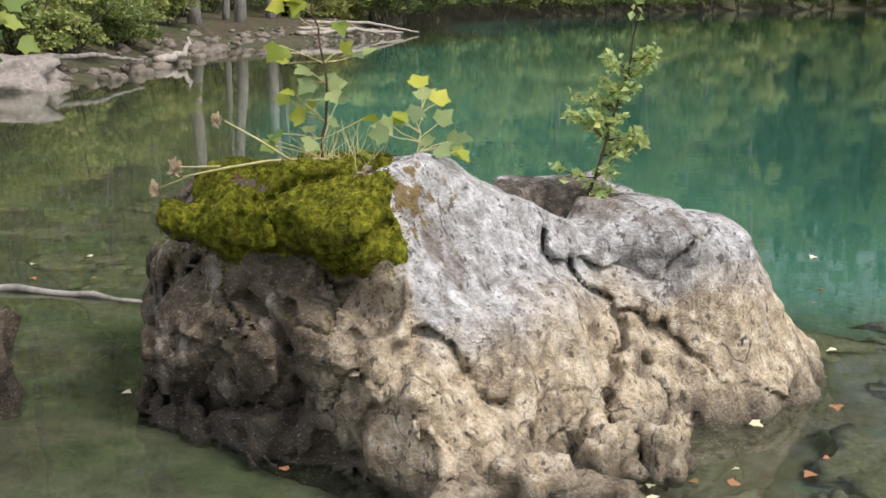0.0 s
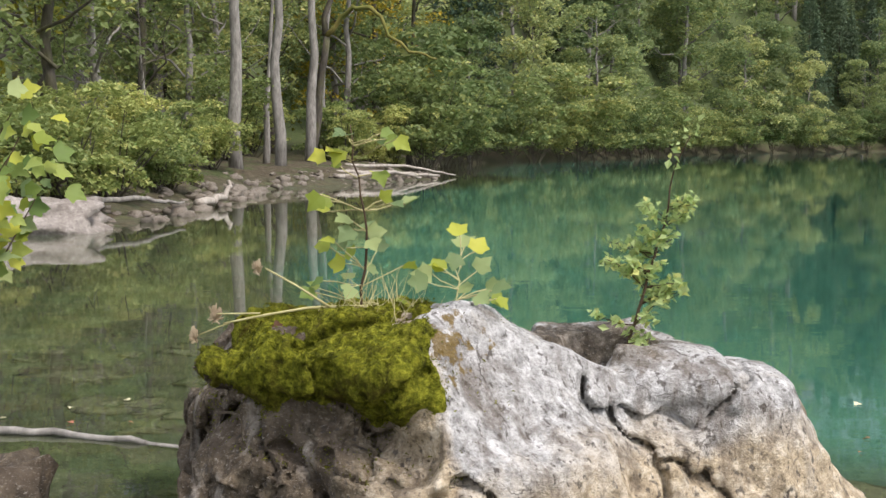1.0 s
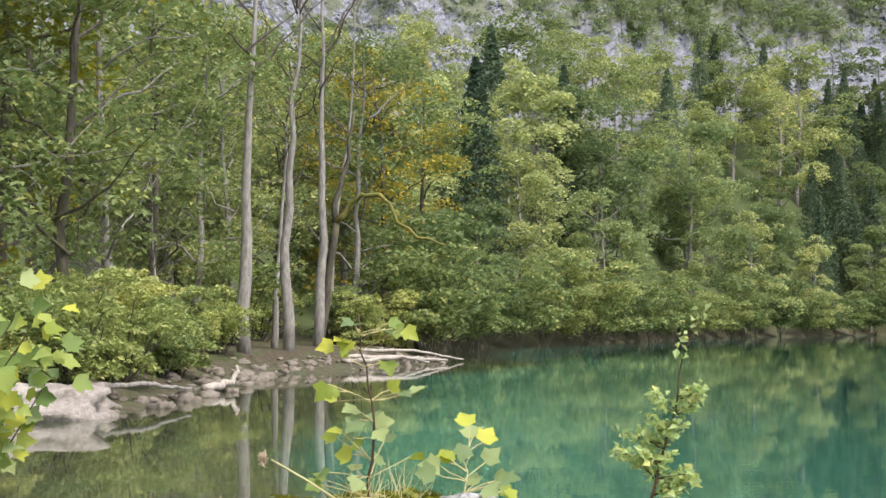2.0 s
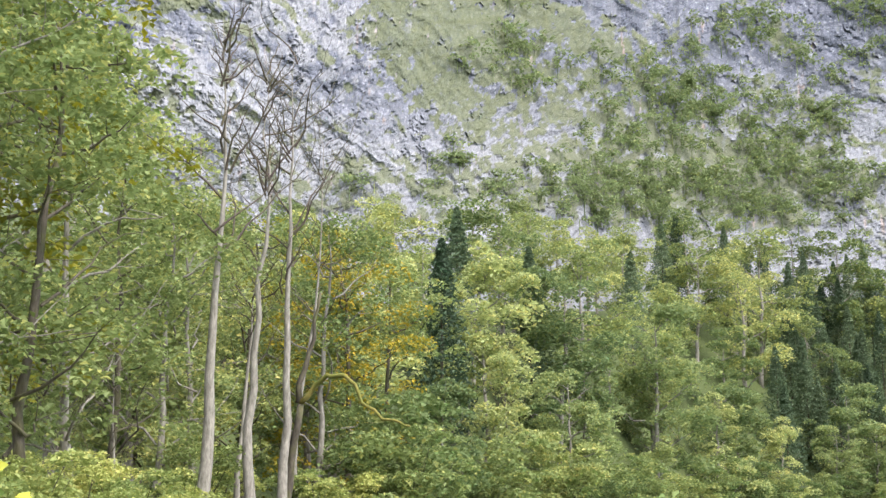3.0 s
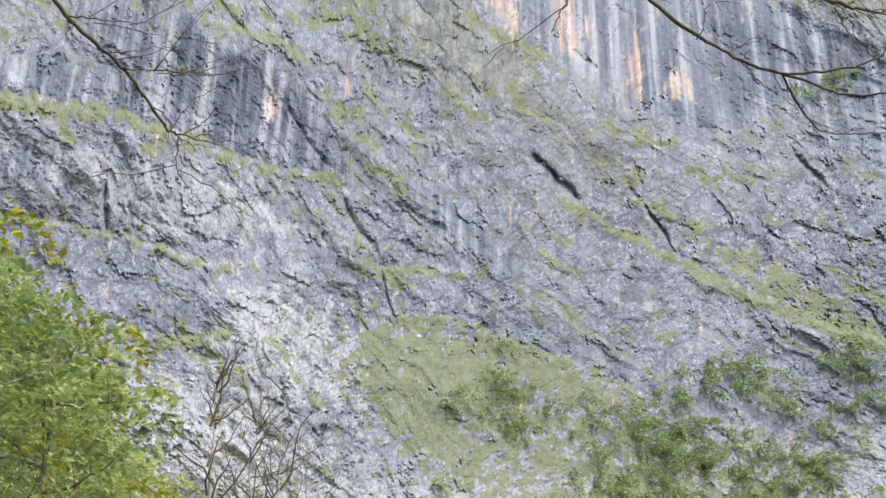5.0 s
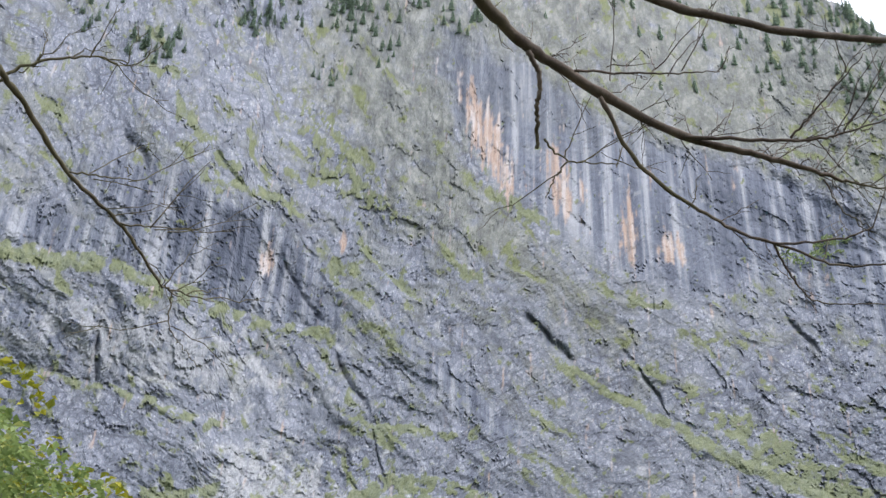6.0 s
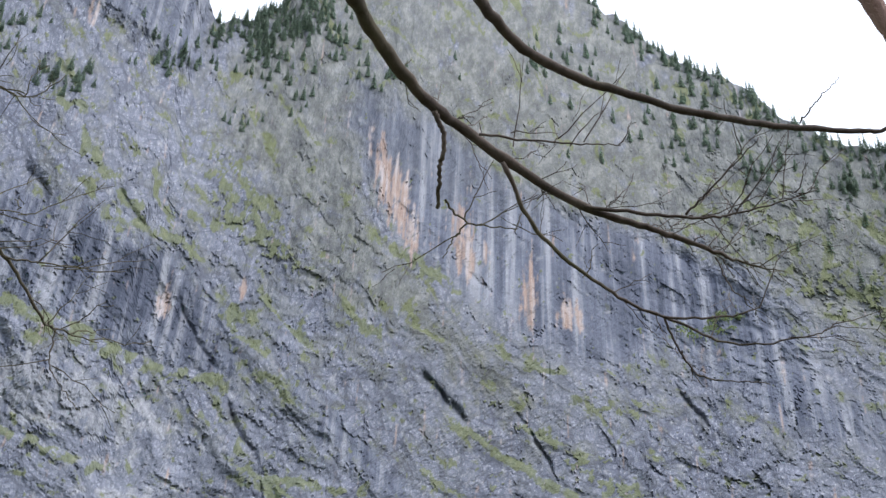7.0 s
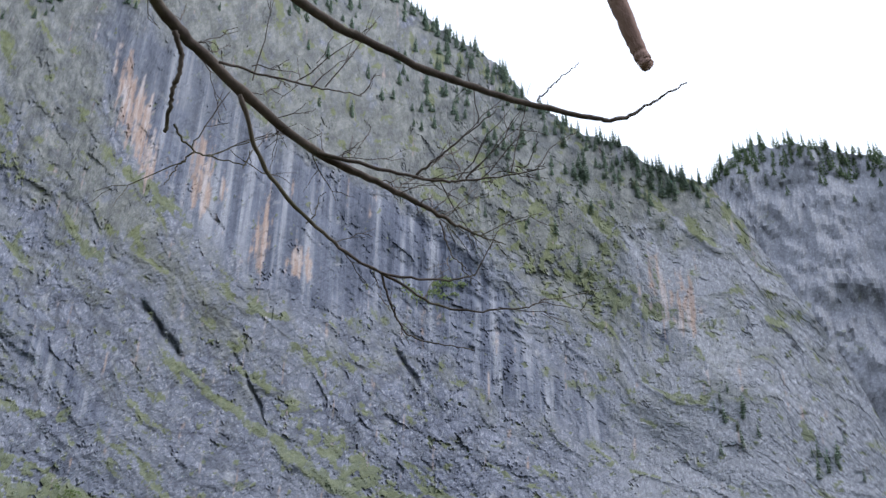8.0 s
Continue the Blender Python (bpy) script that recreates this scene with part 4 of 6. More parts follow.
def boulder_material():
    m, n, l, b = material("boulder_limestone", 0.9, 0.22)
    p = coords(n, l)
    fine = noise_tex(n, l, p, 16, 9, 0.72)
    mid = noise_tex(n, l, p, 3.2, 6, 0.65)
    pits = noise_tex(n, l, coords(n, l, (1, 1, 0.55), (0.2, 0.35, 0)), 34, 4, 0.6)
    grey = ramp(n, l, fine, [(0.32, (0.165, 0.16, 0.15)), (0.5, (0.45, 0.445, 0.42)), (0.66, (0.74, 0.735, 0.71))])
    buff = ramp(n, l, fine, [(0.30, (0.17, 0.13, 0.08)), (0.5, (0.53, 0.43, 0.285)), (0.68, (0.80, 0.72, 0.56))])
    sep = n.new("ShaderNodeSeparateXYZ")
    l.new(n.new("ShaderNodeNewGeometry").outputs["Position"], sep.inputs[0])
    # the tide line: washed buff rock below, grey weathered rock above
    line = mathn(n, l, "MULTIPLY_ADD", mid, 0.5)
    side = n.new("ShaderNodeMapRange")
    side.inputs["From Min"].default_value, side.inputs["From Max"].default_value = -0.18, 0.06
    side.inputs["To Min"].default_value = -0.8
    side.inputs["To Max"].default_value = 0.0
    l.new(sep.outputs[0], side.inputs["Value"])
    l.new(mathn(n, l, "ADD", sep.outputs[2], side.outputs[0]), line.node.inputs[2])
    # brown flank rock, darkened further for the shade on that side
    shaded_brown = ramp(n, l, fine, [(0.30, (0.026, 0.02, 0.012)), (0.5, (0.09, 0.068, 0.043)), (0.70, (0.25, 0.20, 0.135))])
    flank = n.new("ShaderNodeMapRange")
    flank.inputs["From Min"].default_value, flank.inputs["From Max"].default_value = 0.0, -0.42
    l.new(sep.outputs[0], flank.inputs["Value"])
    buff = mixc(n, l, flank.outputs[0], buff, shaded_brown)
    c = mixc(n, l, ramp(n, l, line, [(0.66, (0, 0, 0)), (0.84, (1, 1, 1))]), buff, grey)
    c = mixc(n, l, ramp(n, l, pits, [(0.35, (0.85, 0.85, 0.85)), (0.42, (0, 0, 0))]), c, (0.07, 0.06, 0.05))
    c = mixc(n, l, ramp(n, l, mid, [(0.32, (0.5, 0.5, 0.5)), (0.42, (0, 0, 0))]), c, (0.17, 0.14, 0.10))
    runs = noise_tex(n, l, coords(n, l, (1, 1, 0.16), (0.0, 0.25, 0.0)), 7, 5, 0.6)
    c = mixc(n, l, ramp(n, l, runs, [(0.36, (0.7, 0.7, 0.7)), (0.5, (0, 0, 0))]), c, (0.11, 0.085, 0.06))
    c = mixc(n, l, ramp(n, l, runs, [(0.58, (0, 0, 0)), (0.72, (0.5, 0.5, 0.5))]), c, (0.60, 0.55, 0.47))
    # fracture lines at two sizes, wandering with the grain
    for sc, w in ((2.6, 0.016), (6.0, 0.022)):
        warp = n.new("ShaderNodeTexNoise")
        warp.inputs["Scale"].default_value, warp.inputs["Detail"].default_value = 4.0, 5
        l.new(p, warp.inputs["Vector"])
        sway = n.new("ShaderNodeVectorMath")
        sway.operation = "MULTIPLY_ADD"
        l.new(warp.outputs["Color"], sway.inputs[0])
        sway.inputs[1].default_value = (0.28, 0.28, 0.28)
        l.new(coords(n, l, (1.0, 1.0, 0.6), (0.0, 0.45, 0.0)), sway.inputs[2])
        cell = n.new("ShaderNodeTexVoronoi")
        cell.feature = "DISTANCE_TO_EDGE"
        cell.inputs["Scale"].default_value = sc
        l.new(sway.outputs[0], cell.inputs["Vector"])
        keep = mathn(n, l, "MULTIPLY", ramp(n, l, cell.outputs["Distance"], [(0.3 * w, (1, 1, 1)), (w, (0, 0, 0))]), ramp(n, l, noise_tex(n, l, p, 2.1 * sc ** 0.5, 2), [(0.54, (0, 0, 0)), (0.64, (0.8, 0.8, 0.8))]))
        c = mixc(n, l, keep, c, (0.055, 0.045, 0.035))
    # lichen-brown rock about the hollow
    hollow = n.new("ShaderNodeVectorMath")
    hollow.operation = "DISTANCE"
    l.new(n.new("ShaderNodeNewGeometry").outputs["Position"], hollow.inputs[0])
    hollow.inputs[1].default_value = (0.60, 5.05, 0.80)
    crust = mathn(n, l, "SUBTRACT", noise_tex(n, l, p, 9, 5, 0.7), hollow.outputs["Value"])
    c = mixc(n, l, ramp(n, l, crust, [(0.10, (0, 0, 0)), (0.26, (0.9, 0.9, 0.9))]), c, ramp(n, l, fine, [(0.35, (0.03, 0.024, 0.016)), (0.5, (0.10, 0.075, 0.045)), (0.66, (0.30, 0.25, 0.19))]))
    # rusty moss scraps by the crest
    near = n.new("ShaderNodeVectorMath")
    near.operation = "DISTANCE"
    l.new(n.new("ShaderNodeNewGeometry").outputs["Position"], near.inputs[0])
    near.inputs[1].default_value = (0.03, 4.2, 0.95)
    scrap = mathn(n, l, "SUBTRACT", noise_tex(n, l, p, 13, 4, 0.65), mathn(n, l, "MULTIPLY", near.outputs["Value"], 1.1))
    c = mixc(n, l, ramp(n, l, scrap, [(0.40, (0, 0, 0)), (0.46, (0.9, 0.9, 0.9))]), c, (0.17, 0.11, 0.02))
    # damp, algae-dark band at the water
    wet = mathn(n, l, "MULTIPLY_ADD", mid, 0.16)
    l.new(sep.outputs[2], wet.node.inputs[2])
    damp = ramp(n, l, mathn(n, l, "SUBTRACT", wet, mathn(n, l, "MULTIPLY", flank.outputs[0], 0.16)), [(0.08, (1, 1, 1)), (0.24, (0, 0, 0))])
    c = mixc(n, l, mathn(n, l, "MULTIPLY", damp, 0.82), c, (0.042, 0.034, 0.022))
    l.new(c, b.inputs["Base Color"])
    sand = noise_tex(n, l, coords(n, l, (1, 1, 1.6), (0.5, 0.6, 0)), 62, 4, 0.65)
    c = mixc(n, l, ramp(n, l, sand, [(0.34, (0.42, 0.42, 0.42)), (0.48, (0, 0, 0))]), c, (0.12, 0.105, 0.09))
    c = mixc(n, l, ramp(n, l, sand, [(0.56, (0, 0, 0)), (0.70, (0.35, 0.35, 0.35))]), c, (0.58, 0.54, 0.47))
    l.new(c, b.inputs["Base Color"])
    h = mathn(n, l, "MULTIPLY_ADD", pits, 0.6)
    l.new(mathn(n, l, "ADD", mathn(n, l, "MULTIPLY_ADD", runs, 0.8), mathn(n, l, "MULTIPLY", sand, 0.45)), h.node.inputs[2])
    l.new(fine, h.node.inputs[2].links[0].from_node.inputs[0].links[0].from_node.inputs[2])
    bump(n, l, b, h, 0.028)
    return m


def moss_field(X, Y, Z, rock):
    lump = 0.35 * fbm(X * 4.5, Y * 4.5, Z * 4.5, 2) + 0.4 * np.abs(fbm(X * 10, Y * 10, Z * 7, 2)) + 0.3 * fbm(X * 26, Y * 26, Z * 26, 2)
    edge = 0.71 + 0.10 * fbm(X * 5, Y * 2, 0 * X, 3) + 0.05 * smooth(-0.5, -0.9, X)
    thick = 0.042 + 0.042 * lump
    thick = thick * smooth(-1.0, -0.88, X) * smooth(edge - 0.03, edge + 0.05, Z) * smooth(0.02, -0.10, X + 0.25 * (Z - 0.85) + 0.05 * fbm(X * 9, Y * 9, Z * 9, 2))
    bald = smooth(0.16, 0.36, fbm(X * 5.0 + 20, Y * 4.2, Z * 4.2, 3)) * smooth(0.85, 0.95, Z)
    return rock - (thick * (1 - bald) - 0.012)


def moss_material():
    m, n, l, b = material("moss", 0.95, 0.1)
    p = coords(n, l)
    f = noise_tex(n, l, p, 34, 7, 0.75)
    g = noise_tex(n, l, p, 6, 5, 0.65)
    c = ramp(n, l, f, [(0.34, (0.028, 0.032, 0.004)), (0.5, (0.145, 0.155, 0.012)), (0.66, (0.36, 0.36, 0.035))])
    c = mixc(n, l, ramp(n, l, g, [(0.5, (0, 0, 0)), (0.66, (0.75, 0.75, 0.75))]), c, (0.075, 0.055, 0.012))
    l.new(c, b.inputs["Base Color"])
    bump(n, l, b, f, 0.03)
    return m


BOULDER_MAT, MOSS_MAT = boulder_material(), moss_material()


def build_boulder():
    lo, hi = (-1.25, 3.49, -0.35), (1.85, 5.75, 1.25)
    X, Y, Z = grid(lo, hi, H_ROCK)
    rock = band_field(rock_field, X, Y, Z)
    for side in (rock[:2], rock[-2:], rock[:, :2], rock[:, -2:], rock[:, :, :2], rock[:, :, -2:]):
        np.maximum(side, 0.01, out=side)
    v, f = surface_net(rock, lo, H_ROCK)
    top = empty("boulder", label="big mossy limestone boulder standing in the shallow lake", category="boulder")
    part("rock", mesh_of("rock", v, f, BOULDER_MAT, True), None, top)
    k = X[:, 0, 0] < 0.25
    skin = (np.abs(rock) < 0.13) & (X < 0.25) & (Z > 0.5)
    moss = np.where(rock < 0, -1.0, 1.0)
    x, y, z, q = X[skin], Y[skin], Z[skin], rock[skin]
    moss[skin] = np.concatenate([moss_field(x[c:c + 8000], y[c:c + 8000], z[c:c + 8000], q[c:c + 8000]) for c in range(0, len(x), 8000)])
    moss[~skin & (Z <= 0.5)] = 1.0
    mv, mf = surface_net(moss[k], lo, H_ROCK)
    part("moss", mesh_of("moss", mv, mf, MOSS_MAT, True), None, top, "thick yellow-green moss cushion")
    # tufts on the moss
    r = np.random.default_rng(11)
    pick = mv[r.integers(0, len(mv), 26000)] + r.normal(0, 0.005, (26000, 3))
    pick = pick[pick[:, 1] < 5.0]
    s = Soup()
    s.leaves(pick, 0.017, up=0.3, aspect=0.35, seed=3)
    part("moss_tuft", s.mesh("moss_tuft", MOSS_MAT), None, top, "short moss shoots")
    return top


build_boulder()

# ---- trees
BARK_PALE = bark_material("grey_bark", (0.115, 0.105, 0.09), (0.32, 0.30, 0.265))
BARK_DARK = bark_material("dark_bark", (0.035, 0.03, 0.024), (0.12, 0.105, 0.085), 0.3)
BARK_BRANCH = bark_material("branch_bark", (0.035, 0.027, 0.025), (0.115, 0.092, 0.08), 0.25)
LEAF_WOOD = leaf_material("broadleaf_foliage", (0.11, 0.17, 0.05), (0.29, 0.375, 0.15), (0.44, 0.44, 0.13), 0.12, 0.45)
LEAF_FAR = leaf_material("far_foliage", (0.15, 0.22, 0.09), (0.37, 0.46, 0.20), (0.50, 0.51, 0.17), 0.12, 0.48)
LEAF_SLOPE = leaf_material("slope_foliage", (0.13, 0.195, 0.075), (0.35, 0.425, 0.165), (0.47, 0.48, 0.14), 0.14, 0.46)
LEAF_BUSH = leaf_material("bush_foliage", (0.17, 0.24, 0.06), (0.42, 0.50, 0.18), (0.58, 0.58, 0.20), 0.15, 0.45)
LEAF_YELLOW = leaf_material("yellowing_foliage", (0.17, 0.185, 0.02), (0.33, 0.325, 0.03), (0.42, 0.36, 0.03), 0.25)
NEEDLES = leaf_material("spruce_needles", (0.055, 0.095, 0.055), (0.13, 0.20, 0.11), (0.17, 0.22, 0.10), 0.05, 0.25)


def crooked(p0, p1, n, wob, r):
    t = np.linspace(0, 1, n)[:, None]
    w = np.cumsum(r.normal(0, wob, (n, 3)), 0)
    w -= t * w[-1]
    return np.asarray(p0) * (1 - t) + np.asarray(p1) * t + w


def broadleaf(name, height, crown_lo, width, leaf, leaves, leaf_mat, bark, label, seed, clumps=60, trunk_r=None, lean=0.02, limbs=11, pad=(0.07, 0.15), flat=0.68):
    """A tree with a trunk, limbs and a crown of loose clumps of leaves."""
    r = np.random.default_rng(seed)
    top = empty(name, label=label, category="tree")
    rad = trunk_r or height * 0.014
    tip = np.array((r.normal(0, lean * height), r.normal(0, lean * height), height * 0.93))
    stem = crooked((0, 0, -0.6), tip, 12, height * 0.006, r)
    s = Soup()
    s.tube(stem, rad * np.linspace(1.25, 0.12, 12) ** 0.8, 8)
    anchors = []
    for k in range(limbs):
        h = crown_lo + (0.92 - crown_lo) * (k + 0.5) / limbs
        base = np.array([np.interp(h * height, stem[:, 2], stem[:, q]) for q in range(3)])
        ang = k * 2.4 + r.uniform(-0.5, 0.5)
        reach = width * 0.5 * math.sqrt(max(0.08, 1 - ((h - crown_lo) / (1 - crown_lo) * 1.5 - 0.45) ** 2)) * r.uniform(0.7, 1.1)
        end = base + np.array((math.cos(ang) * reach, math.sin(ang) * reach, reach * r.uniform(0.15, 0.8)))
        limb = crooked(base, end, 7, reach * 0.05, r)
        s.tube(limb, rad * 0.38 * np.linspace(1, 0.15, 7), 5, False)
        anchors += [limb[3], limb[4], limb[5], limb[6], end]
        for q in range(3):
            st = limb[r.integers(2, 6)]
            e2 = st + r.normal(0, 0.25, 3) * reach + np.array((0, 0, reach * 0.12))
            s.tube(crooked(st, e2, 4, reach * 0.02, r), rad * 0.13 * np.linspace(1, 0.3, 4), 4, False)
            anchors.append(e2)
    part("trunk", s.mesh("trunk", bark, True), None, top)
    anchors = np.array(anchors + [tip])
    pick = r.integers(0, len(anchors), clumps)
    centre = anchors[pick] + r.normal(0, width * 0.06, (clumps, 3))
    size = width * r.uniform(*pad, clumps)
    which = r.choice(clumps, leaves, p=size ** 2 / (size ** 2).sum())
    # each clump is a domed pad: most leaves lie on its upper skin
    d = r.normal(size=(leaves, 3))
    d /= np.linalg.norm(d, axis=1)[:, None]
    d[:, 2] = np.where(r.uniform(size=leaves) < 0.8, np.abs(d[:, 2]), d[:, 2])
    pts = centre[which] + d * (size[which] * r.uniform(0.75, 1.1, leaves))[:, None] * np.array((1, 1, flat))
    c = Soup()
    c.leaves(pts, leaf, up=0.7, aspect=0.65, seed=seed + 1)
    part("crown", c.mesh("crown", leaf_mat), None, top)
    return top


def spruce_soup(s, base, height, width, r, tiers=9, per=7):
    """A spruce: a spire of drooping sprays round a stem."""
    s.tube([base - np.array((0, 0, 0.5)), base + np.array((0, 0, height))], [height * 0.012, height * 0.002], 4, False)
    for k in range(tiers):
        t = (k + 0.5) / tiers
        z = base[2] + height * (0.10 + 0.88 * t)
        reach = width * 0.5 * (1 - t) ** 0.8 + 0.02 * width
        for q in range(per):
            a = q * 2 * np.pi / per + k * 0.7 + r.uniform(-0.3, 0.3)
            l = reach * r.uniform(0.65, 1.15)
            d = np.array((math.cos(a), math.sin(a), 0))
            sd = np.array((-math.sin(a), math.cos(a), 0)) * l * 0.32
            p = np.array((base[0], base[1], z))
            out = p + d * l - np.array((0, 0, height * 0.06 * r.uniform(0.5, 1.4)))
            mid = p + d * l * 0.55
            s.add([p + np.array((0, 0, height * 0.05)), mid - sd, out, mid + sd], [[0, 1, 2], [0, 2, 3]])


def ground_at(x, y):
    return float(ground_height(np.array([x]), np.array([y]))[0])


def place(ob, x, y, turn, scale=1.0, dz=0.0):
    ob.matrix_basis = Matrix.LocRotScale((x, y, ground_at(x, y) + dz), Euler((0, 0, turn)), (scale,) * 3)


def set_copy(src, x, y, turn, scale, dz=0.0):
    ob = copy_thing(src, Matrix.Translation((0, 0, 0)))
    place(ob, x, y, turn, scale, dz)
    return ob


def polar(az, r):
    return r * math.sin(radians(az)), r * math.cos(radians(az))


# far wood across the lake
FAR_LABEL = "dense green broadleaf tree in the wood across the lake"
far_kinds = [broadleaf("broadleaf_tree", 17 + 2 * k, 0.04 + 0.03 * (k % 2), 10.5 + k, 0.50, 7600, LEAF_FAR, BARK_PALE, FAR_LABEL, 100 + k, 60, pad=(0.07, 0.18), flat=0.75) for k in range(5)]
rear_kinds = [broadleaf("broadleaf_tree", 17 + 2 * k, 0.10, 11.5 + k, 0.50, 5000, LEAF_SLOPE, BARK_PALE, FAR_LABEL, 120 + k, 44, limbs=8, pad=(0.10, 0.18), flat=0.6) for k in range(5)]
r = np.random.default_rng(42)
spots = []
for row, (dist, step) in enumerate(((2.5, 8.5), (10, 10), (21, 11), (35, 11), (52, 12), (70, 13), (92, 14), (116, 15))):
    az = -13.0
    while az < 29:
        d = float(far_shore(az)) + dist + r.normal(0, 1.5)
        if not (row > 5 and az < 3):
            spots.append((*polar(az, d), row))
        az += math.degrees(step / d) * r.uniform(0.8, 1.25)
used = set()
for x, y, row in spots:
    k = int(r.integers(0, 5))
    kind = (far_kinds if row < 3 else rear_kinds)[k]
    sc = r.uniform(0.75, 1.1) * (0.72 if row == 0 else 1.25 if row > 4 else 1.0) * (1 + max(0, y - 140) / 420)
    az, d = math.degrees(math.atan2(x, y)), math.hypot(x, y)
    el = float(np.interp(az, [-14, -5, 0, 5, 8, 11.7, 13, 18, 22, 29], [14.5, 14.0, 14.8, 14.4, 13.3, 13.3, 13.6, 12.8, 12.5, 12.2]))
    sc = min(sc, (d * math.tan(radians(el)) + EYE - ground_at(x, y)) / (17 + 2 * k) * r.uniform(0.9, 1.03))
    if sc < 0.3 or (az > 16.6 and row > 0 and r.uniform() < 0.6):
        continue
    if kind not in used:
        used.add(kind)
        place(kind, x, y, r.uniform(0, 6), sc)
    else:
        set_copy(kind, x, y, r.uniform(0, 6), sc)

# the wood on the bank to the left
BANK_LABEL = "tall slender broadleaf tree with thin loose foliage on the bank"
bank_kinds = [broadleaf("bank_tree", 18, 0.12, 8.5 + k, 0.27, 5000, (LEAF_WOOD, LEAF_WOOD, LEAF_YELLOW)[k], (BARK_DARK, BARK_PALE, BARK_DARK)[k],
                        (BANK_LABEL, BANK_LABEL, "broadleaf tree with yellow-green autumn foliage on the bank")[k], 200 + k, 70, 0.17 + 0.02 * k, 0.03, 15) for k in range(3)]
BANK = [(-20.3, 33, 2), (-17.8, 29, 0), (-15.6, 38, 1), (-14.0, 46, 0), (-11.8, 52, 1), (-24.5, 33, 0), (-22.6, 27, 1), (-19.0, 46, 0), (-16.5, 57, 1), (-12.9, 66, 0), (-10.2, 60, 1), (-8.0, 74, 0), (-4.6, 66, 1), (-3.0, 76, 2),
        (-1.6, 82, 0), (-22, 56, 1), (-18, 70, 0), (-14.5, 80, 1), (-9, 92, 0), (-6, 84, 2), (-27, 28, 0), (-30, 36, 1)]
used = [False] * 3
for az, d, k in BANK:
    x, y = polar(az, d)
    el = float(np.interp(az, [-30, -21, -17, -14, -12, -6, 0], [27, 25.6, 23, 16.5, 14.8, 14.0, 13.0]))
    want = d * math.tan(radians(el)) + EYE - ground_at(x, y)
    sc = want / 18 * r.uniform(0.93, 1.03)
    if not used[k]:
        used[k] = True
        place(bank_kinds[k], x, y, az, sc)
    else:
        set_copy(bank_kinds[k], x, y, az * 7, sc)

# ---- rocks, bushes and driftwood along the shore
STONE_MATS = [rock_material("shore_stone", (0.075, 0.06, 0.045), (0.165, 0.14, 0.11), (0.29, 0.26, 0.215), 2.0),
              rock_material("pale_shore_rock", (0.10, 0.085, 0.07), (0.23, 0.20, 0.17), (0.42, 0.39, 0.35), 0.6),
              rock_material("lake_bed_stone", (0.03, 0.027, 0.015), (0.085, 0.074, 0.042), (0.19, 0.17, 0.105), 2.5)]


def stone_mesh(name, size, seed, mat, h=0.16, rough=0.22, detail=3):
    """A rough stone about size metres across each way."""
    bm = bmesh.new()
    bmesh.ops.create_icosphere(bm, subdivisions=detail, radius=0.5)
    co = np.array([v.co for v in bm.verts])
    o = seed * 3.7
    n = co / np.linalg.norm(co, axis=1)[:, None]
    d = 1 + rough * fbm(n[:, 0] * 1.5 + o, n[:, 1] * 1.5, n[:, 2] * 1.5, 4, 0.55) * 1.6 - rough * 0.6 * np.abs(fbm(n[:, 0] * 3 + o, n[:, 1] * 3, n[:, 2] * 3, 2))
    box = n / np.max(np.abs(n) ** 1.0, axis=1)[:, None] ** 0.55
    co = box * 0.5 * d[:, None] * np.asarray(size)
    for v, c in zip(bm.verts, co):
        v.co = c
    me = bpy.data.meshes.new(name)
    bm.to_mesh(me)
    bm.free()
    me.polygons.foreach_set("use_smooth", np.ones(len(me.polygons), bool))
    me.materials.append(mat)
    return me


def stone(name, me, x, y, z, turn, scale, label, category="stone", group="", tip=0.0):
    ob = new(name, me)
    ob.matrix_basis = Matrix.LocRotScale((x, y, z), Euler((tip, tip * 0.6, turn)), (scale,) * 3)
    return tagged(ob, label, category, group)


r = np.random.default_rng(77)
bank_stones = [stone_mesh("bank_stone", (1.0, 0.8, 0.55), k, STONE_MATS[0], detail=2, rough=0.5) for k in range(5)]
edge = np.array(SHORE[2:10], float)
cum = np.concatenate([[0], np.cumsum(np.hypot(*np.diff(edge, axis=0).T))])
for k in range(299):
    u = r.uniform(0, cum[-1])
    x, y = np.interp(u, cum, edge[:, 0]), np.interp(u, cum, edge[:, 1])
    x, y = x - abs(r.normal(0, 1.0)) + 0.5, y + abs(r.normal(0, 1.2)) * (u > cum[4])
    sc = 0.15 + 0.50 * r.uniform() ** 2.5
    stone("bank_stone", bank_stones[k % 5], x, y, max(ground_at(x, y), -0.05) + 0.08 * sc, r.uniform(0, 6), sc, "weathered grey-brown stone lying on the muddy bank", group="stones along the bank", tip=r.uniform(-0.3, 0.3))
stone("pale_rock", stone_mesh("pale_rock", (2.8, 1.7, 0.95), 12, STONE_MATS[1], detail=4), -7.75, 22.5, 0.12, 0.35, 1.0, "large pale rock slab at the water's edge", "rock")
stone("pale_rock", stone_mesh("pale_rock", (1.6, 1.2, 0.7), 15, STONE_MATS[1], detail=3), -9.3, 22.0, 0.2, 0.9, 1.0, "pale rock beside the slab at the water's edge", "rock")
stone("shore_rock", stone_mesh("shore_rock", (0.62, 0.55, 0.62), 5, BOULDER_MAT, detail=4), -1.90, 4.72, 0.08, 0.4, 1.0, "buff limestone rock half in the water", "rock")
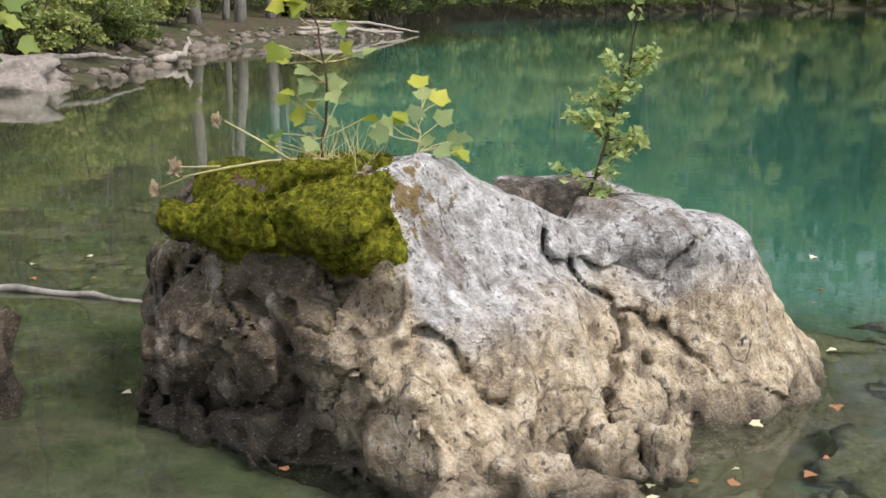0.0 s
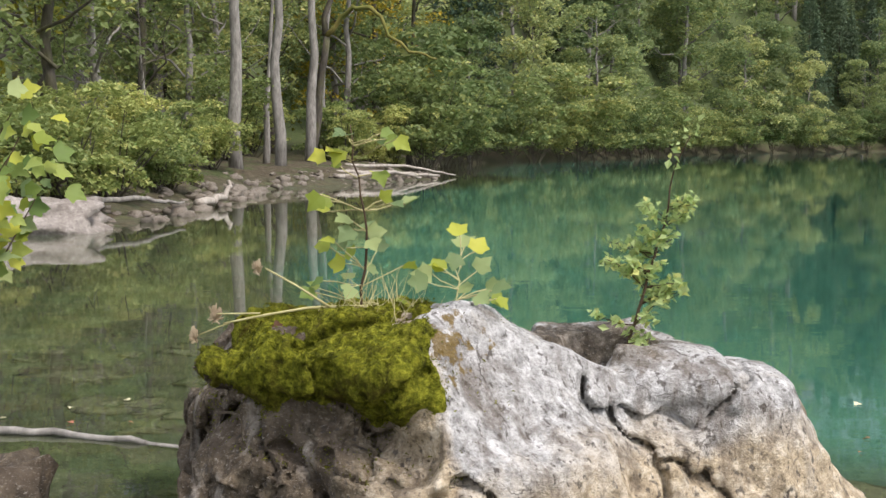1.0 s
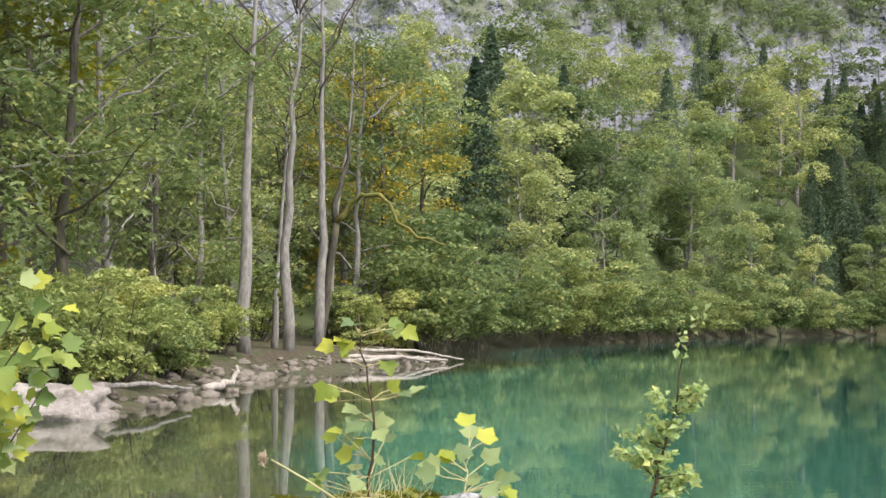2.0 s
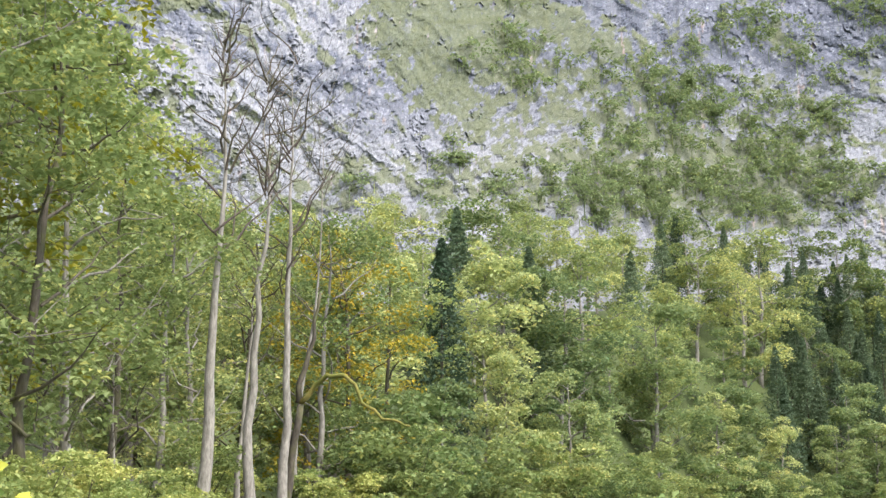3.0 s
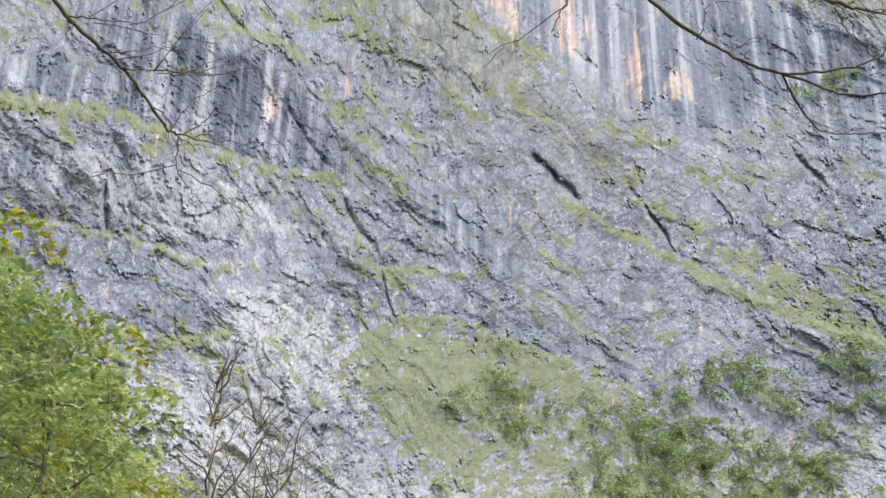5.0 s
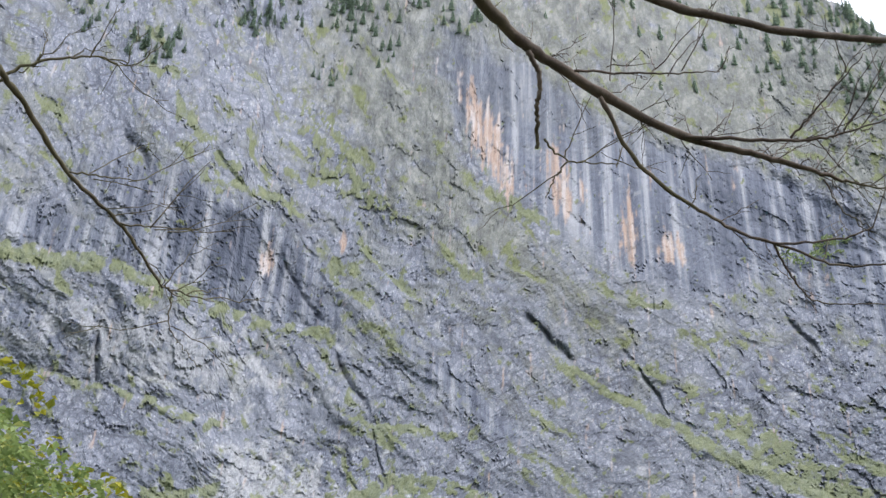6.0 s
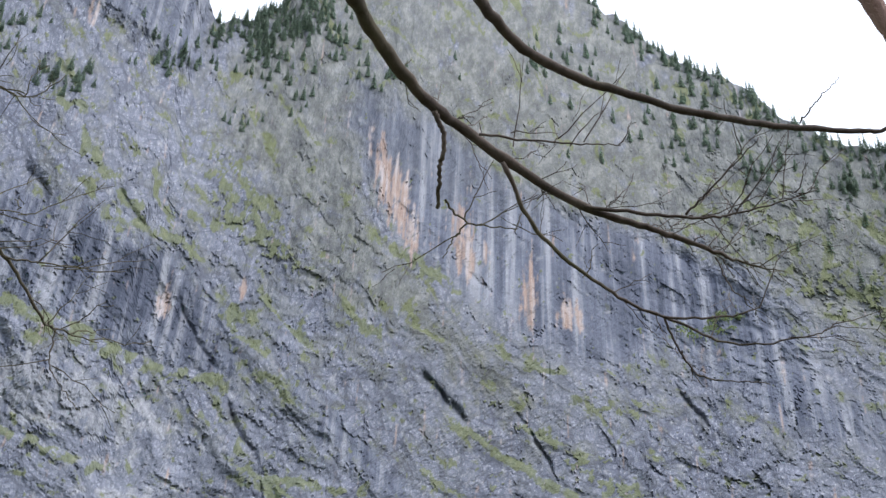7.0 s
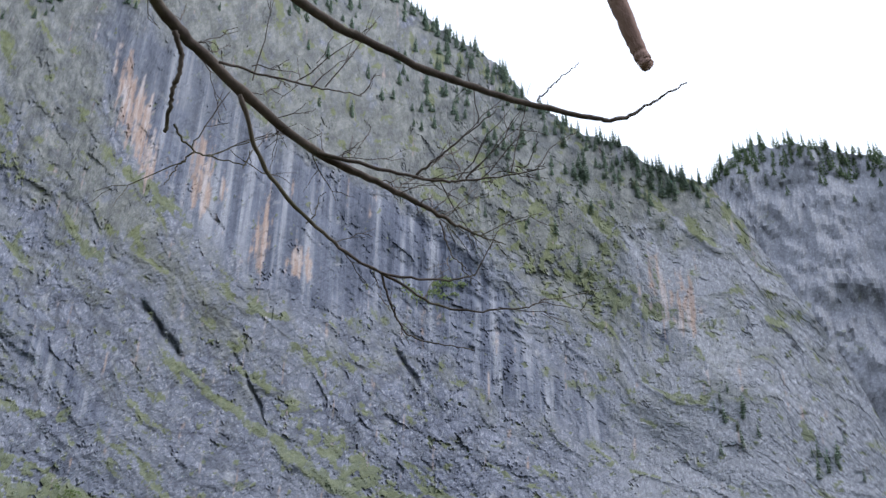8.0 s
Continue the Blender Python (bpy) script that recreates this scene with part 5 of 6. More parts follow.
stone("footing_rock", stone_mesh("footing_rock", (0.24, 0.26, 0.30), 21, BOULDER_MAT, rough=0.28, detail=4), 0.68, 3.98, 0.02, 0.3, 1.0, "small notched rock at the boulder's foot", "rock")
stone("footing_rock", stone_mesh("footing_rock", (0.18, 0.22, 0.36), 24, BOULDER_MAT, rough=0.25, detail=4), 0.87, 3.99, 0.01, 0.5, 1.0, "small pointed rock at the boulder's foot", "rock", tip=0.2)
stone("footing_rock", stone_mesh("footing_rock", (0.24, 0.24, 0.26), 23, BOULDER_MAT, rough=0.3, detail=4), 0.39, 3.74, 0.0, 0.8, 1.0, "small pale rock at the boulder's foot", "rock")
stone("footing_rock", stone_mesh("footing_rock", (0.34, 0.20, 0.12), 26, BOULDER_MAT, rough=0.3, detail=3), 0.60, 3.78, -0.01, 0.1, 1.0, "flat wet rock at the boulder's foot", "rock")

bed_stones = [stone_mesh("bed_stone", (1.0, 0.7, 0.26), 30 + k, STONE_MATS[2], detail=3, rough=0.42) for k in range(5)]
for k in range(210):
    x, y = r.uniform(-4.2, 5.2), 2.6 + 7.5 * r.uniform() ** 1.3
    if -1.1 < x < 1.5 and 4.0 < y < 5.4:
        continue
    sc = 0.22 + 0.55 * r.uniform() ** 2
    g = ground_at(x, y)
    if g > -0.06 or g < -0.62:
        continue
    stone("bed_stone", bed_stones[k % 5], x, y, min(g + 0.05 * sc, -0.16 * sc - 0.01), r.uniform(0, 6), sc, "silt-covered stone under the clear water", group="stones on the lake bed")

WOOD_MAT = bark_material("driftwood", (0.22, 0.19, 0.155), (0.48, 0.44, 0.38))


def log(name, pts, radius, label, mat=WOOD_MAT):
    s = Soup()
    p = np.asarray(pts, float)
    t = np.linspace(0, len(p) - 1, 16)
    path = np.stack([np.interp(t, np.arange(len(p)), p[:, q]) for q in range(3)], 1)
    path += np.random.default_rng(len(label)).normal(0, radius * 0.25, path.shape)
    s.tube(path, radius * np.linspace(1.0, 0.45, 16), 8)
    ob = new(name, s.mesh(name, mat, True))
    return tagged(ob, label, "driftwood")


log("driftwood_log", [(-6.15, 30.4, 0.12), (-5.9, 31.3, 0.2), (-5.7, 32.0, 0.25), (-5.75, 32.6, 0.62)], 0.12, "bleached driftwood log bent up at one end on the bank")
log("driftwood_log", [(-5.0, 50.0, 0.45), (-2.6, 53.0, 0.4), (-0.2, 57.2, 0.14)], 0.12, "long thin pale driftwood trunk on the spit")
log("driftwood_log", [(-4.2, 48.8, 0.30), (-2.2, 52.0, 0.42), (-1.0, 54.6, 0.12)], 0.10, "grey dead limb lying along the spit")
log("driftwood_log", [(-4.4, 54.4, 0.65), (-1.9, 56.0, 0.65), (0.6, 60.0, 0.1)], 0.09, "slender fallen pole reaching over the water from the spit")
log("driftwood_log", [(-7.2, 24.5, 0.5), (-6.4, 26.2, 0.45), (-5.9, 27.5, 0.3)], 0.07, "thin grey dead branch among the bank stones", BARK_PALE)
log("sunken_branch", [(-2.75, 6.75, 0.02), (-2.2, 6.7, 0.015), (-1.6, 6.5, 0.0), (-0.9, 6.2, -0.04)], 0.027, "weathered grey branch lying in the shallow water", BARK_PALE)


def bush(name, height, width, leaf, leaves, mat, seed, label, low=0.1):
    r2 = np.random.default_rng(seed)
    top = empty(name, label=label, category="bush")
    s = Soup()
    ends = []
    for k in range(14):
        a = r2.uniform(0, 6.3)
        e = np.array((math.cos(a) * width * 0.42 * r2.uniform(0.3, 1), math.sin(a) * width * 0.42 * r2.uniform(0.3, 1), height * r2.uniform(0.45, 0.95)))
        st = crooked((0, 0, -0.2), e, 6, height * 0.02, r2)
        s.tube(st, 0.03 * np.linspace(1, 0.3, 6), 4, False)
        ends += list(st[2:])
    part("stem", s.mesh("stem", BARK_DARK), None, top)
    ends = np.array(ends)
    c = ends[r2.integers(0, len(ends), 34)] + r2.normal(0, width * 0.06, (34, 3))
    pad = width * r2.uniform(0.09, 0.17, 34)
    w = r2.choice(34, leaves, p=pad ** 2 / (pad ** 2).sum())
    d = r2.normal(size=(leaves, 3))
    d /= np.linalg.norm(d, axis=1)[:, None]
    d[:, 2] = np.where(r2.uniform(size=leaves) < 0.85, np.abs(d[:, 2]), d[:, 2])
    pts = c[w] + d * (pad[w] * r2.uniform(0.7, 1.1, leaves))[:, None] * np.array((1, 1, 0.55))
    pts[:, 2] = np.maximum(pts[:, 2], low + r2.uniform(0, 0.15, leaves))
    f = Soup()
    f.leaves(pts, leaf, up=0.7, aspect=0.6, seed=seed)
    part("foliage", f.mesh("foliage", mat), None, top)
    return top


bushes = [bush("shore_bush", 2.3, 3.6, 0.14, 3800, LEAF_BUSH, 300 + k, "bright green leafy bush on the bank") for k in range(3)]
BUSHES = [(-19.5, 25), (-17.3, 26.5), (-15.2, 29), (-13.4, 32), (-12.7, 34), (-21.5, 24), (-18.2, 30), (-14.2, 36), (-12.4, 41), (-10.8, 46), (-20.3, 29), (-16.2, 34), (-9.0, 58), (-4.6, 58), (-3.6, 62), (-2.4, 66), (-5.6, 60), (-10.2, 52)]
for k, (az, d) in enumerate(BUSHES):
    x, y = polar(az, d)
    if k < 3:
        place(bushes[k], x, y, k, 1.0)
    else:
        set_copy(bushes[k % 3], x, y, k * 1.7, 0.7 + 0.35 * ((k * 7) % 5) / 4 + (0.3 if d > 50 else 0))

# bushes hanging over the water's edge across the lake
# the darker LEAF_WOOD puts the water's-edge shade into the leaf colour
far_bush = bush("lakeside_bush", 7.5, 9.0, 0.42, 3000, LEAF_WOOD, 330, "dense green bush overhanging the far water's edge", 0.25)
far_edge = np.array(SHORE[9:17], float)
cum = np.concatenate([[0], np.cumsum(np.hypot(*np.diff(far_edge, axis=0).T))])
first, u = True, 2.0
while u < cum[-1]:
    x, y = np.interp(u, cum, far_edge[:, 0]) + 1.2, np.interp(u, cum, far_edge[:, 1]) - 1.5
    if first:
        place(far_bush, x, y, 0, 0.8)
        first = False
    else:
        set_copy(far_bush, x, y, u, r.uniform(0.6, 1.2) * (1 + max(0, y - 140) / 300))
    u += r.uniform(4.0, 7.0) * (1 + max(0, y - 120) / 120)


def bare_tree(az, d, el_top, radius, seed, label, lean=0.0, start=0.35, fork=False):
    """A leafless tree: a stem with thin crooked branches and twigs."""
    r2 = np.random.default_rng(seed)
    x, y = polar(az, d)
    g = ground_at(x, y)
    height = d * math.tan(radians(el_top)) + EYE - g
    top = empty("bare_tree", Matrix.Translation((x, y, g)), label=label, category="tree")
    s, tw, limbs = Soup(), Soup(), []
    stem = crooked((0, 0, -0.4), (lean * height, 0, height), 14, height * 0.006, r2)
    s.tube(stem, radius * 0.68 * np.linspace(1.2, 0.05, 14) ** 1.25, 8)
    for k in range(20):
        t = start + (0.97 - start) * r2.uniform()
        b = np.array([np.interp(t * height, stem[:, 2], stem[:, q]) for q in range(3)])
        l = height * 0.20 * (1.2 - t) * r2.uniform(0.5, 1.4) + 0.4
        a = r2.uniform(0, 6.3)
        e = b + np.array((math.cos(a) * l, math.sin(a) * l * 0.7, l * r2.uniform(0.6, 1.7)))
        br = crooked(b, e, 7, l * 0.05, r2)
        bs = Soup()
        limbs.append(bs)
        bs.tube(br, radius * 0.17 * np.linspace(1, 0.2, 7), 5, False)
        for q in range(4):
            st = br[r2.integers(2, 7)]
            e2 = st + np.array((r2.normal(0, 0.3), r2.normal(0, 0.2), abs(r2.normal(0.15, 0.25)))) * l
            tw.tube(crooked(st, e2, 4, l * 0.03, r2), radius * 0.06 * np.linspace(1, 0.4, 4), 3, False)
    part("trunk", s.mesh("trunk", BARK_PALE, True), None, top)
    for bs in limbs:
        part("branch", bs.mesh("branch", BARK_BRANCH, True), None, top, "dark bare branch")
    tagged(part("twig_spray", tw.mesh("twig_spray", BARK_DARK), None, top), kind="stuff")
    return top


bare_tree(-9.5, 47, 22.6, 0.34, 401, "dead grey tree with bare upright branches", -0.005, 0.5)
bare_tree(-8.3, 53, 12.0, 0.20, 402, "slim pale leafless trunk leaning slightly", 0.05, 0.55)
bare_tree(-7.7, 50, 21.0, 0.30, 403, "dead grey tree broken off near its top", 0.01, 0.6)
bare_tree(-6.3, 55, 21.6, 0.30, 404, "dead pale tree with many bare crooked limbs", 0.01, 0.45)
bare_tree(-5.6, 60, 19.6, 0.15, 405, "thin leafless tree with bare spreading limbs", 0.03, 0.4)
bare_tree(-16.8, 40, 9.0, 0.10, 406, "thin leafless understorey tree", 0.1, 0.3)
bare_tree(-13.5, 42, 8.0, 0.11, 407, "thin crooked leafless understorey tree", -0.06, 0.3)
bare_tree(9.0, 190, 7.5, 0.35, 408, "slim pale bare trunk among the green trees", 0.01, 0.6)
bare_tree(4.2, 122, 8.0, 0.22, 409, "slim bare pale trunk in the wood", 0.01, 0.5)

# the mossy crooked limb over the spit
s = Soup()
knots = np.array([(-5.2, 55, 6.4), (-4.2, 54.5, 7.6), (-3.0, 54, 7.6), (-2.4, 53.7, 6.4), (-1.4, 53.2, 5.6), (-0.2, 53, 5.3)])
t = np.linspace(0, 5, 24)
path = np.stack([np.interp(t, np.arange(6), knots[:, q]) for q in range(3)], 1) + np.random.default_rng(4).normal(0, 0.05, (24, 3))
s.tube(path, np.linspace(0.13, 0.05, 24), 6)
MOSSY = bark_material("mossy_bark", (0.10, 0.085, 0.03), (0.26, 0.22, 0.06), 0.8)
tree = empty("leaning_tree", label="crooked tree with a mossy limb reaching over the spit", category="tree")
part("limb", s.mesh("limb", MOSSY, True), None, tree, "mossy yellow-green limb")
s = Soup()
s.tube(crooked((-6.0, 55.5, 0.3), (-5.2, 55, 6.4), 8, 0.06, r), np.linspace(0.24, 0.15, 8), 8)
s.tube(crooked((-5.2, 55, 6.4), (-4.4, 55, 11.5), 8, 0.12, r), np.linspace(0.15, 0.05, 8), 8)
part("trunk", s.mesh("trunk", BARK_DARK, True), None, tree)

# ---- spruces: some in the far wood, many small ones on the mountain's ledges and rims
SPRUCES = [(1.95, 14.2), (1.2, 12.6), (11.7, 13.2), (12.4, 13.5), (13.2, 13.6), (13.9, 13.4), (14.6, 12.9), (15.5, 12.0), (16.3, 12.2), (17.0, 9.8), (17.4, 11.0), (18.1, 11.4), (18.8, 10.2), (19.4, 11.0), (20.0, 11.3), (20.7, 11.8), (21.3, 10.6), (22, 12.0),
           (16.6, 7.2), (17.8, 7.6), (18.4, 5.8), (19.2, 7.2), (20.4, 8.0), (20.9, 5.8), (5.4, 12.2), (10.2, 12.0)]
SPRUCES += [(16.9 + 0.33 * k, 5.6 + (k * 37 % 50) / 10) for k in range(14)]
for k, (az, el) in enumerate(SPRUCES):
    tall = 22.0 + 1.5 * (k % 4)
    d = next((q for q in range(int(far_shore(az)) + 4, 440, 3) if ground_at(*polar(az, q)) + tall > q * math.tan(radians(el)) + EYE), 430)
    x, y = polar(az, d)
    top = empty("spruce_tree", Matrix.Translation((x, y, ground_at(x, y))), label="dark green pointed spruce standing in the far wood", category="tree")
    s = Soup()
    r2 = np.random.default_rng(500 + k)
    n = 3600
    t = r2.uniform(0, 1, n) ** 0.8
    tier = (t * 17) % 1.0
    rad = tall * 0.25 * (1 - t) ** 0.85 * (0.55 + 0.5 * (1 - tier)) * r2.uniform(0.15, 1.05, n) ** 0.7 + 0.1
    ang = r2.uniform(0, 6.283, n)
    s.leaves(np.stack([np.cos(ang) * rad, np.sin(ang) * rad, tall * (0.05 + 0.94 * t) - 0.25 * rad], 1), 0.62, 0.4, 0.45, 501 + k)
    part("crown", s.mesh("crown", NEEDLES), None, top)
    s = Soup()
    s.tube([(0, 0, -0.5), (0, 0, tall * 0.98)], [0.28, 0.03], 6)
    part("trunk", s.mesh("trunk", BARK_DARK), None, top)


def slope_wood(name, spots, label, size, mat, leafy=False, seed=0):
    """Many small trees on the mountain, one mesh."""
    r2 = np.random.default_rng(seed)
    az, el = np.array([q[0] for q in spots]), np.array([q[1] for q in spots])
    rr = mountain_radius(az, el)[0]
    pos = sphere_dir(az, el) * rr[:, None] + np.array((0, 0, EYE))
    s = Soup()
    for p, d in zip(pos, rr):
        h = size * d / 1000 * r2.uniform(0.55, 1.25)
        if leafy:
            n, m = 200, 6
            c = p + np.array((0, 0, h * 0.45)) + r2.normal(size=(m, 3)) * h * np.array((0.36, 0.36, 0.15))
            skin = r2.normal(size=(n, 3))
            skin /= np.linalg.norm(skin, axis=1)[:, None]
            skin[:, 2] = np.where(r2.uniform(size=n) < 0.8, np.abs(skin[:, 2]), skin[:, 2])
            s.leaves(c[r2.integers(0, m, n)] + skin * h * r2.uniform(0.16, 0.27, (n, 1)) * np.array((1, 1, 0.75)), h * 0.11, 0.6, 0.7, int(r2.integers(1e6)))
            s.tube([p - np.array((0, 0, 0.1 * h)), p + np.array((0, 0, 0.5 * h))], [0.02 * h, 0.012 * h], 4, False)
        else:
            spruce_soup(s, p - np.array((0, 0, h * 0.1)), h, h * 0.34, r2, 7, 6)
    ob = new(name, s.mesh(name, mat))
    return tagged(ob, label, "trees", kind="stuff")


r = np.random.default_rng(88)
rim = []
sky_a, sky_e = [q[0] for q in SKYLINE], [q[1] for q in SKYLINE]
for k in range(300):
    a = r.uniform(-9.5, 39)
    if 2 < a < 17:
        continue
    rim.append((a, np.interp(a, sky_a, sky_e) - abs(r.normal(0, 0.5)) - 0.1))
for ca, ce, sa_, se_, n in ((-5.6, 47.3, 1.2, 0.9, 90), (-3.0, 48.6, 1.2, 0.6, 60), (-22, 44.6, 1.4, 0.7, 46), (-17, 43.2, 1.2, 0.4, 26), (-11, 45.6, 1.6, 0.5, 36), (-1, 47.5, 2.0, 1.0, 40), (-6.3, 43.3, 0.8, 0.3, 8), (-2.5, 44.7, 0.5, 0.3, 6), (2.5, 46.5, 1.5, 0.5, 10),
                            (15, 47.2, 2.5, 0.8, 30), (23, 44.0, 2.5, 1.0, 60), (28, 41.2, 1.5, 0.6, 26), (33, 39.7, 1.4, 0.35, 40), (36.5, 38.7, 1.0, 0.4, 30), (31.1, 35.2, 0.25, 0.2, 3), (38.3, 27.6, 0.7, 0.7, 12), (42.6, 25.3, 0.7, 0.6, 12), (33, 38.0, 3.0, 0.8, 16)):
    rim += [(r.normal(ca, sa_), min(r.normal(ce, se_), np.interp(ca, sky_a, sky_e) + 3)) for q in range(n)]
rim = [(a, min(e, float(np.interp(a, sky_a, sky_e)) - 0.1)) for a, e in rim]
# needles paler and bluer, with distance haze put into their colour
slope_wood("ridge_spruces", rim, "scattered dark spruces along the mountain's rim and ledges", 19, leaf_material("hazed_spruce_needles", (0.10, 0.145, 0.12), (0.19, 0.25, 0.20), (0.22, 0.27, 0.19), 0.05, 0.40), False, 5)
shrubs = []
LEAF_SHRUB = leaf_material("shrub_foliage", (0.09, 0.15, 0.07), (0.20, 0.29, 0.135), (0.27, 0.32, 0.12), 0.1, 0.42)
for ca, ce, sa_, se_, n in ((6.0, 20.3, 1.4, 0.8, 22), (12.0, 18.8, 2.4, 1.1, 66), (14.5, 17.0, 2.2, 1.2, 50), (10.8, 16.0, 2.6, 0.8, 26), (18.6, 16.2, 1.6, 1.3, 36), (4.4, 21.9, 0.4, 0.2, 4), (21.6, 22.0, 0.8, 0.5, 9), (1.3, 16.1, 0.5, 0.2, 5), (16.0, 21.2, 1.1, 0.5, 14),
                            (24, 19, 3, 2, 26), (7, 14.6, 5.0, 0.5, 60), (16, 14.0, 4.0, 0.6, 40), (22, 34.2, 1.2, 0.3, 5), (13, 13.3, 4.5, 0.5, 70)):
    shrubs += [(r.normal(ca, sa_), r.normal(ce, se_)) for q in range(n)]
slope_wood("slope_shrubs", shrubs, "clumps of green shrubs and small trees on the lower slope", 21, LEAF_SHRUB, True, 6)

# spruces on the far dome's rim
s = Soup()
for k in range(190):
    a = r.uniform(39, 52)
    e = float(np.interp(a, [30, 38.0, 39.2, 40.3, 41.5, 44, 46.5, 49, 56], [36, 38.6, 38.9, 39.7, 40.0, 39.8, 38.9, 38.1, 37])) - abs(r.normal(0, 0.9)) * (0.4 if a < 40 else 1)
    rr = float(dome_radius(np.array([a]), np.array([e]))[0])
    spruce_soup(s, sphere_dir(a, e) * rr, 0.017 * rr * r.uniform(0.6, 1.2), 0.006 * rr, r, 6, 5)
tagged(new("dome_spruces", s.mesh("dome_spruces", NEEDLES)), "dark spruces crowning the distant rock dome", "trees", kind="stuff")

# ---- plants on the boulder
def plant_leaf_material(name, a, b_, rim_):
    return leaf_material(name, a, b_, rim_, 0.15, 0.45)


MAPLE_GREEN = plant_leaf_material("maple_leaf_green", (0.14, 0.24, 0.05), (0.30, 0.40, 0.10), (0.50, 0.52, 0.08))
MAPLE_YELLOW = plant_leaf_material("maple_leaf_yellow", (0.26, 0.36, 0.04), (0.46, 0.50, 0.07), (0.60, 0.46, 0.10))
MAPLE_PALE = plant_leaf_material("maple_leaf_pale", (0.19, 0.29, 0.11), (0.34, 0.43, 0.19), (0.50, 0.50, 0.18))
STEM_DARK = bark_material("thin_stem", (0.04, 0.025, 0.015), (0.10, 0.07, 0.04))
STEM_STRAW = bark_material("straw_stem", (0.32, 0.28, 0.12), (0.52, 0.48, 0.24))
SEED = bark_material("seed_head_fluff", (0.34, 0.26, 0.16), (0.60, 0.50, 0.35))


def maple_mesh(name, mat, seed=0):
    """A five-lobed leaf, one metre across, cupped along its midrib, stalk at the origin."""
    r2 = np.random.default_rng(seed)
    ring = []
    for k, (ang, rad) in enumerate(((-150, 0.38), (-125, 0.50), (-100, 0.46), (-72, 0.62), (-58, 0.50), (-46, 0.41), (-34, 0.50), (-18, 0.56), (0, 0.72), (18, 0.56), (34, 0.50), (46, 0.41), (58, 0.50), (72, 0.62), (100, 0.46), (125, 0.50), (150, 0.38))):
        a, q = radians(ang), rad * r2.uniform(0.9, 1.1)
        x, y = math.sin(a) * q, math.cos(a) * q + 0.32
        ring.append((x, y, 0.22 * abs(x) - 0.25 * (y - 0.3) ** 2 + r2.normal(0, 0.015)))
    v = [(0, 0, 0), (0, 0.42, -0.02)] + ring
    f = [[1, k + 2, k + 3] for k in range(len(ring) - 1)] + [[0, 2, 1], [0, 1, len(v) - 1]]
    return mesh_of(name, v, f, mat, True)


MAPLES = {c: [maple_mesh("leaf", m, k) for k in range(3)] for c, m in (("g", MAPLE_GREEN), ("y", MAPLE_YELLOW), ("p", MAPLE_PALE))}


def hang_leaf(parent, origin, p, size, tone, r2, out=None):
    """A leaf as a part of a plant, its stalk end at p."""
    me = MAPLES[tone][int(r2.integers(0, 3))]
    ob = new("leaf", me)
    ob.parent = parent
    turn = math.atan2(p[1] - out[1], p[0] - out[0]) - math.pi / 2 + r2.normal(0, 0.4) if out is not None else r2.uniform(0, 6.3)
    tilt = Matrix.Rotation(r2.normal(0.75, 0.45), 4, "X") @ Matrix.Rotation(r2.normal(0, 0.35), 4, "Y") @ Matrix.Rotation(turn, 4, "Z")
    ob.matrix_basis = Matrix.Translation(Vector(p) - Vector(origin)) @ tilt @ Matrix.Scale(size, 4)
    return ob


def seedling(name, base, tip, leaves, label, stem_mat, radius, size, seed):
    r2 = np.random.default_rng(seed)
    top = empty(name, Matrix.Translation(base), label=label, category="plant")
    b, e = np.array(base), np.array(tip)
    stem = crooked(b, e, 12, 0.008, r2)
    s = Soup()
    s.tube(stem - b, radius * np.linspace(1, 0.4, 12), 6)
    part("stem", s.mesh("stem", stem_mat, True), None, top)
    st = Soup()
    for x, z, tone in [q for k, q in enumerate(leaves) for _ in range(1 + k % 2)]:
        p = np.array((x + r2.normal(0, 0.018), b[1] + r2.normal(0, 0.07), z + r2.normal(0, 0.018)))
        a = stem[np.argmin(np.abs(stem[:, 2] - (z - 0.04)))]
        st.tube(crooked(a - b, p - b, 4, 0.004, r2), [0.0022] * 4, 4, False)
        hang_leaf(top, base, p, size * r2.uniform(0.8, 1.2), tone, r2, a)
    part("leaf_stalk", st.mesh("leaf_stalk", STEM_STRAW), None, top)
    return top


SEEDLING = [(-0.47, 1.58, "y"), (-0.42, 1.62, "y"), (-0.30, 1.66, "p"), (-0.25, 1.66, "g"), (-0.20, 1.63, "y"), (-0.36, 1.68, "p"), (-0.40, 1.55, "g"), (-0.27, 1.53, "y"), (-0.49, 1.42, "y"), (-0.44, 1.40, "y"), (-0.25, 1.43, "y"), (-0.20, 1.40, "p"), (-0.15, 1.38, "g"),
            (-0.35, 1.34, "p"), (-0.29, 1.31, "p"), (-0.28, 1.27, "p"), (-0.25, 1.20, "p"), (-0.45, 1.22, "y"), (-0.41, 1.23, "p"), (-0.36, 1.17, "y"), (-0.45, 1.10, "g"), (-0.40, 1.09, "p"), (-0.32, 1.11, "p"), (-0.50, 1.06, "g"), (-0.17, 1.13, "y"), (-0.18, 1.02, "y")]
seedling("maple_seedling", (-0.31, 4.72, 0.93), (-0.37, 4.74, 1.70), SEEDLING, "young maple with green and yellowing leaves growing on the boulder", STEM_DARK, 0.007, 0.064, 61)
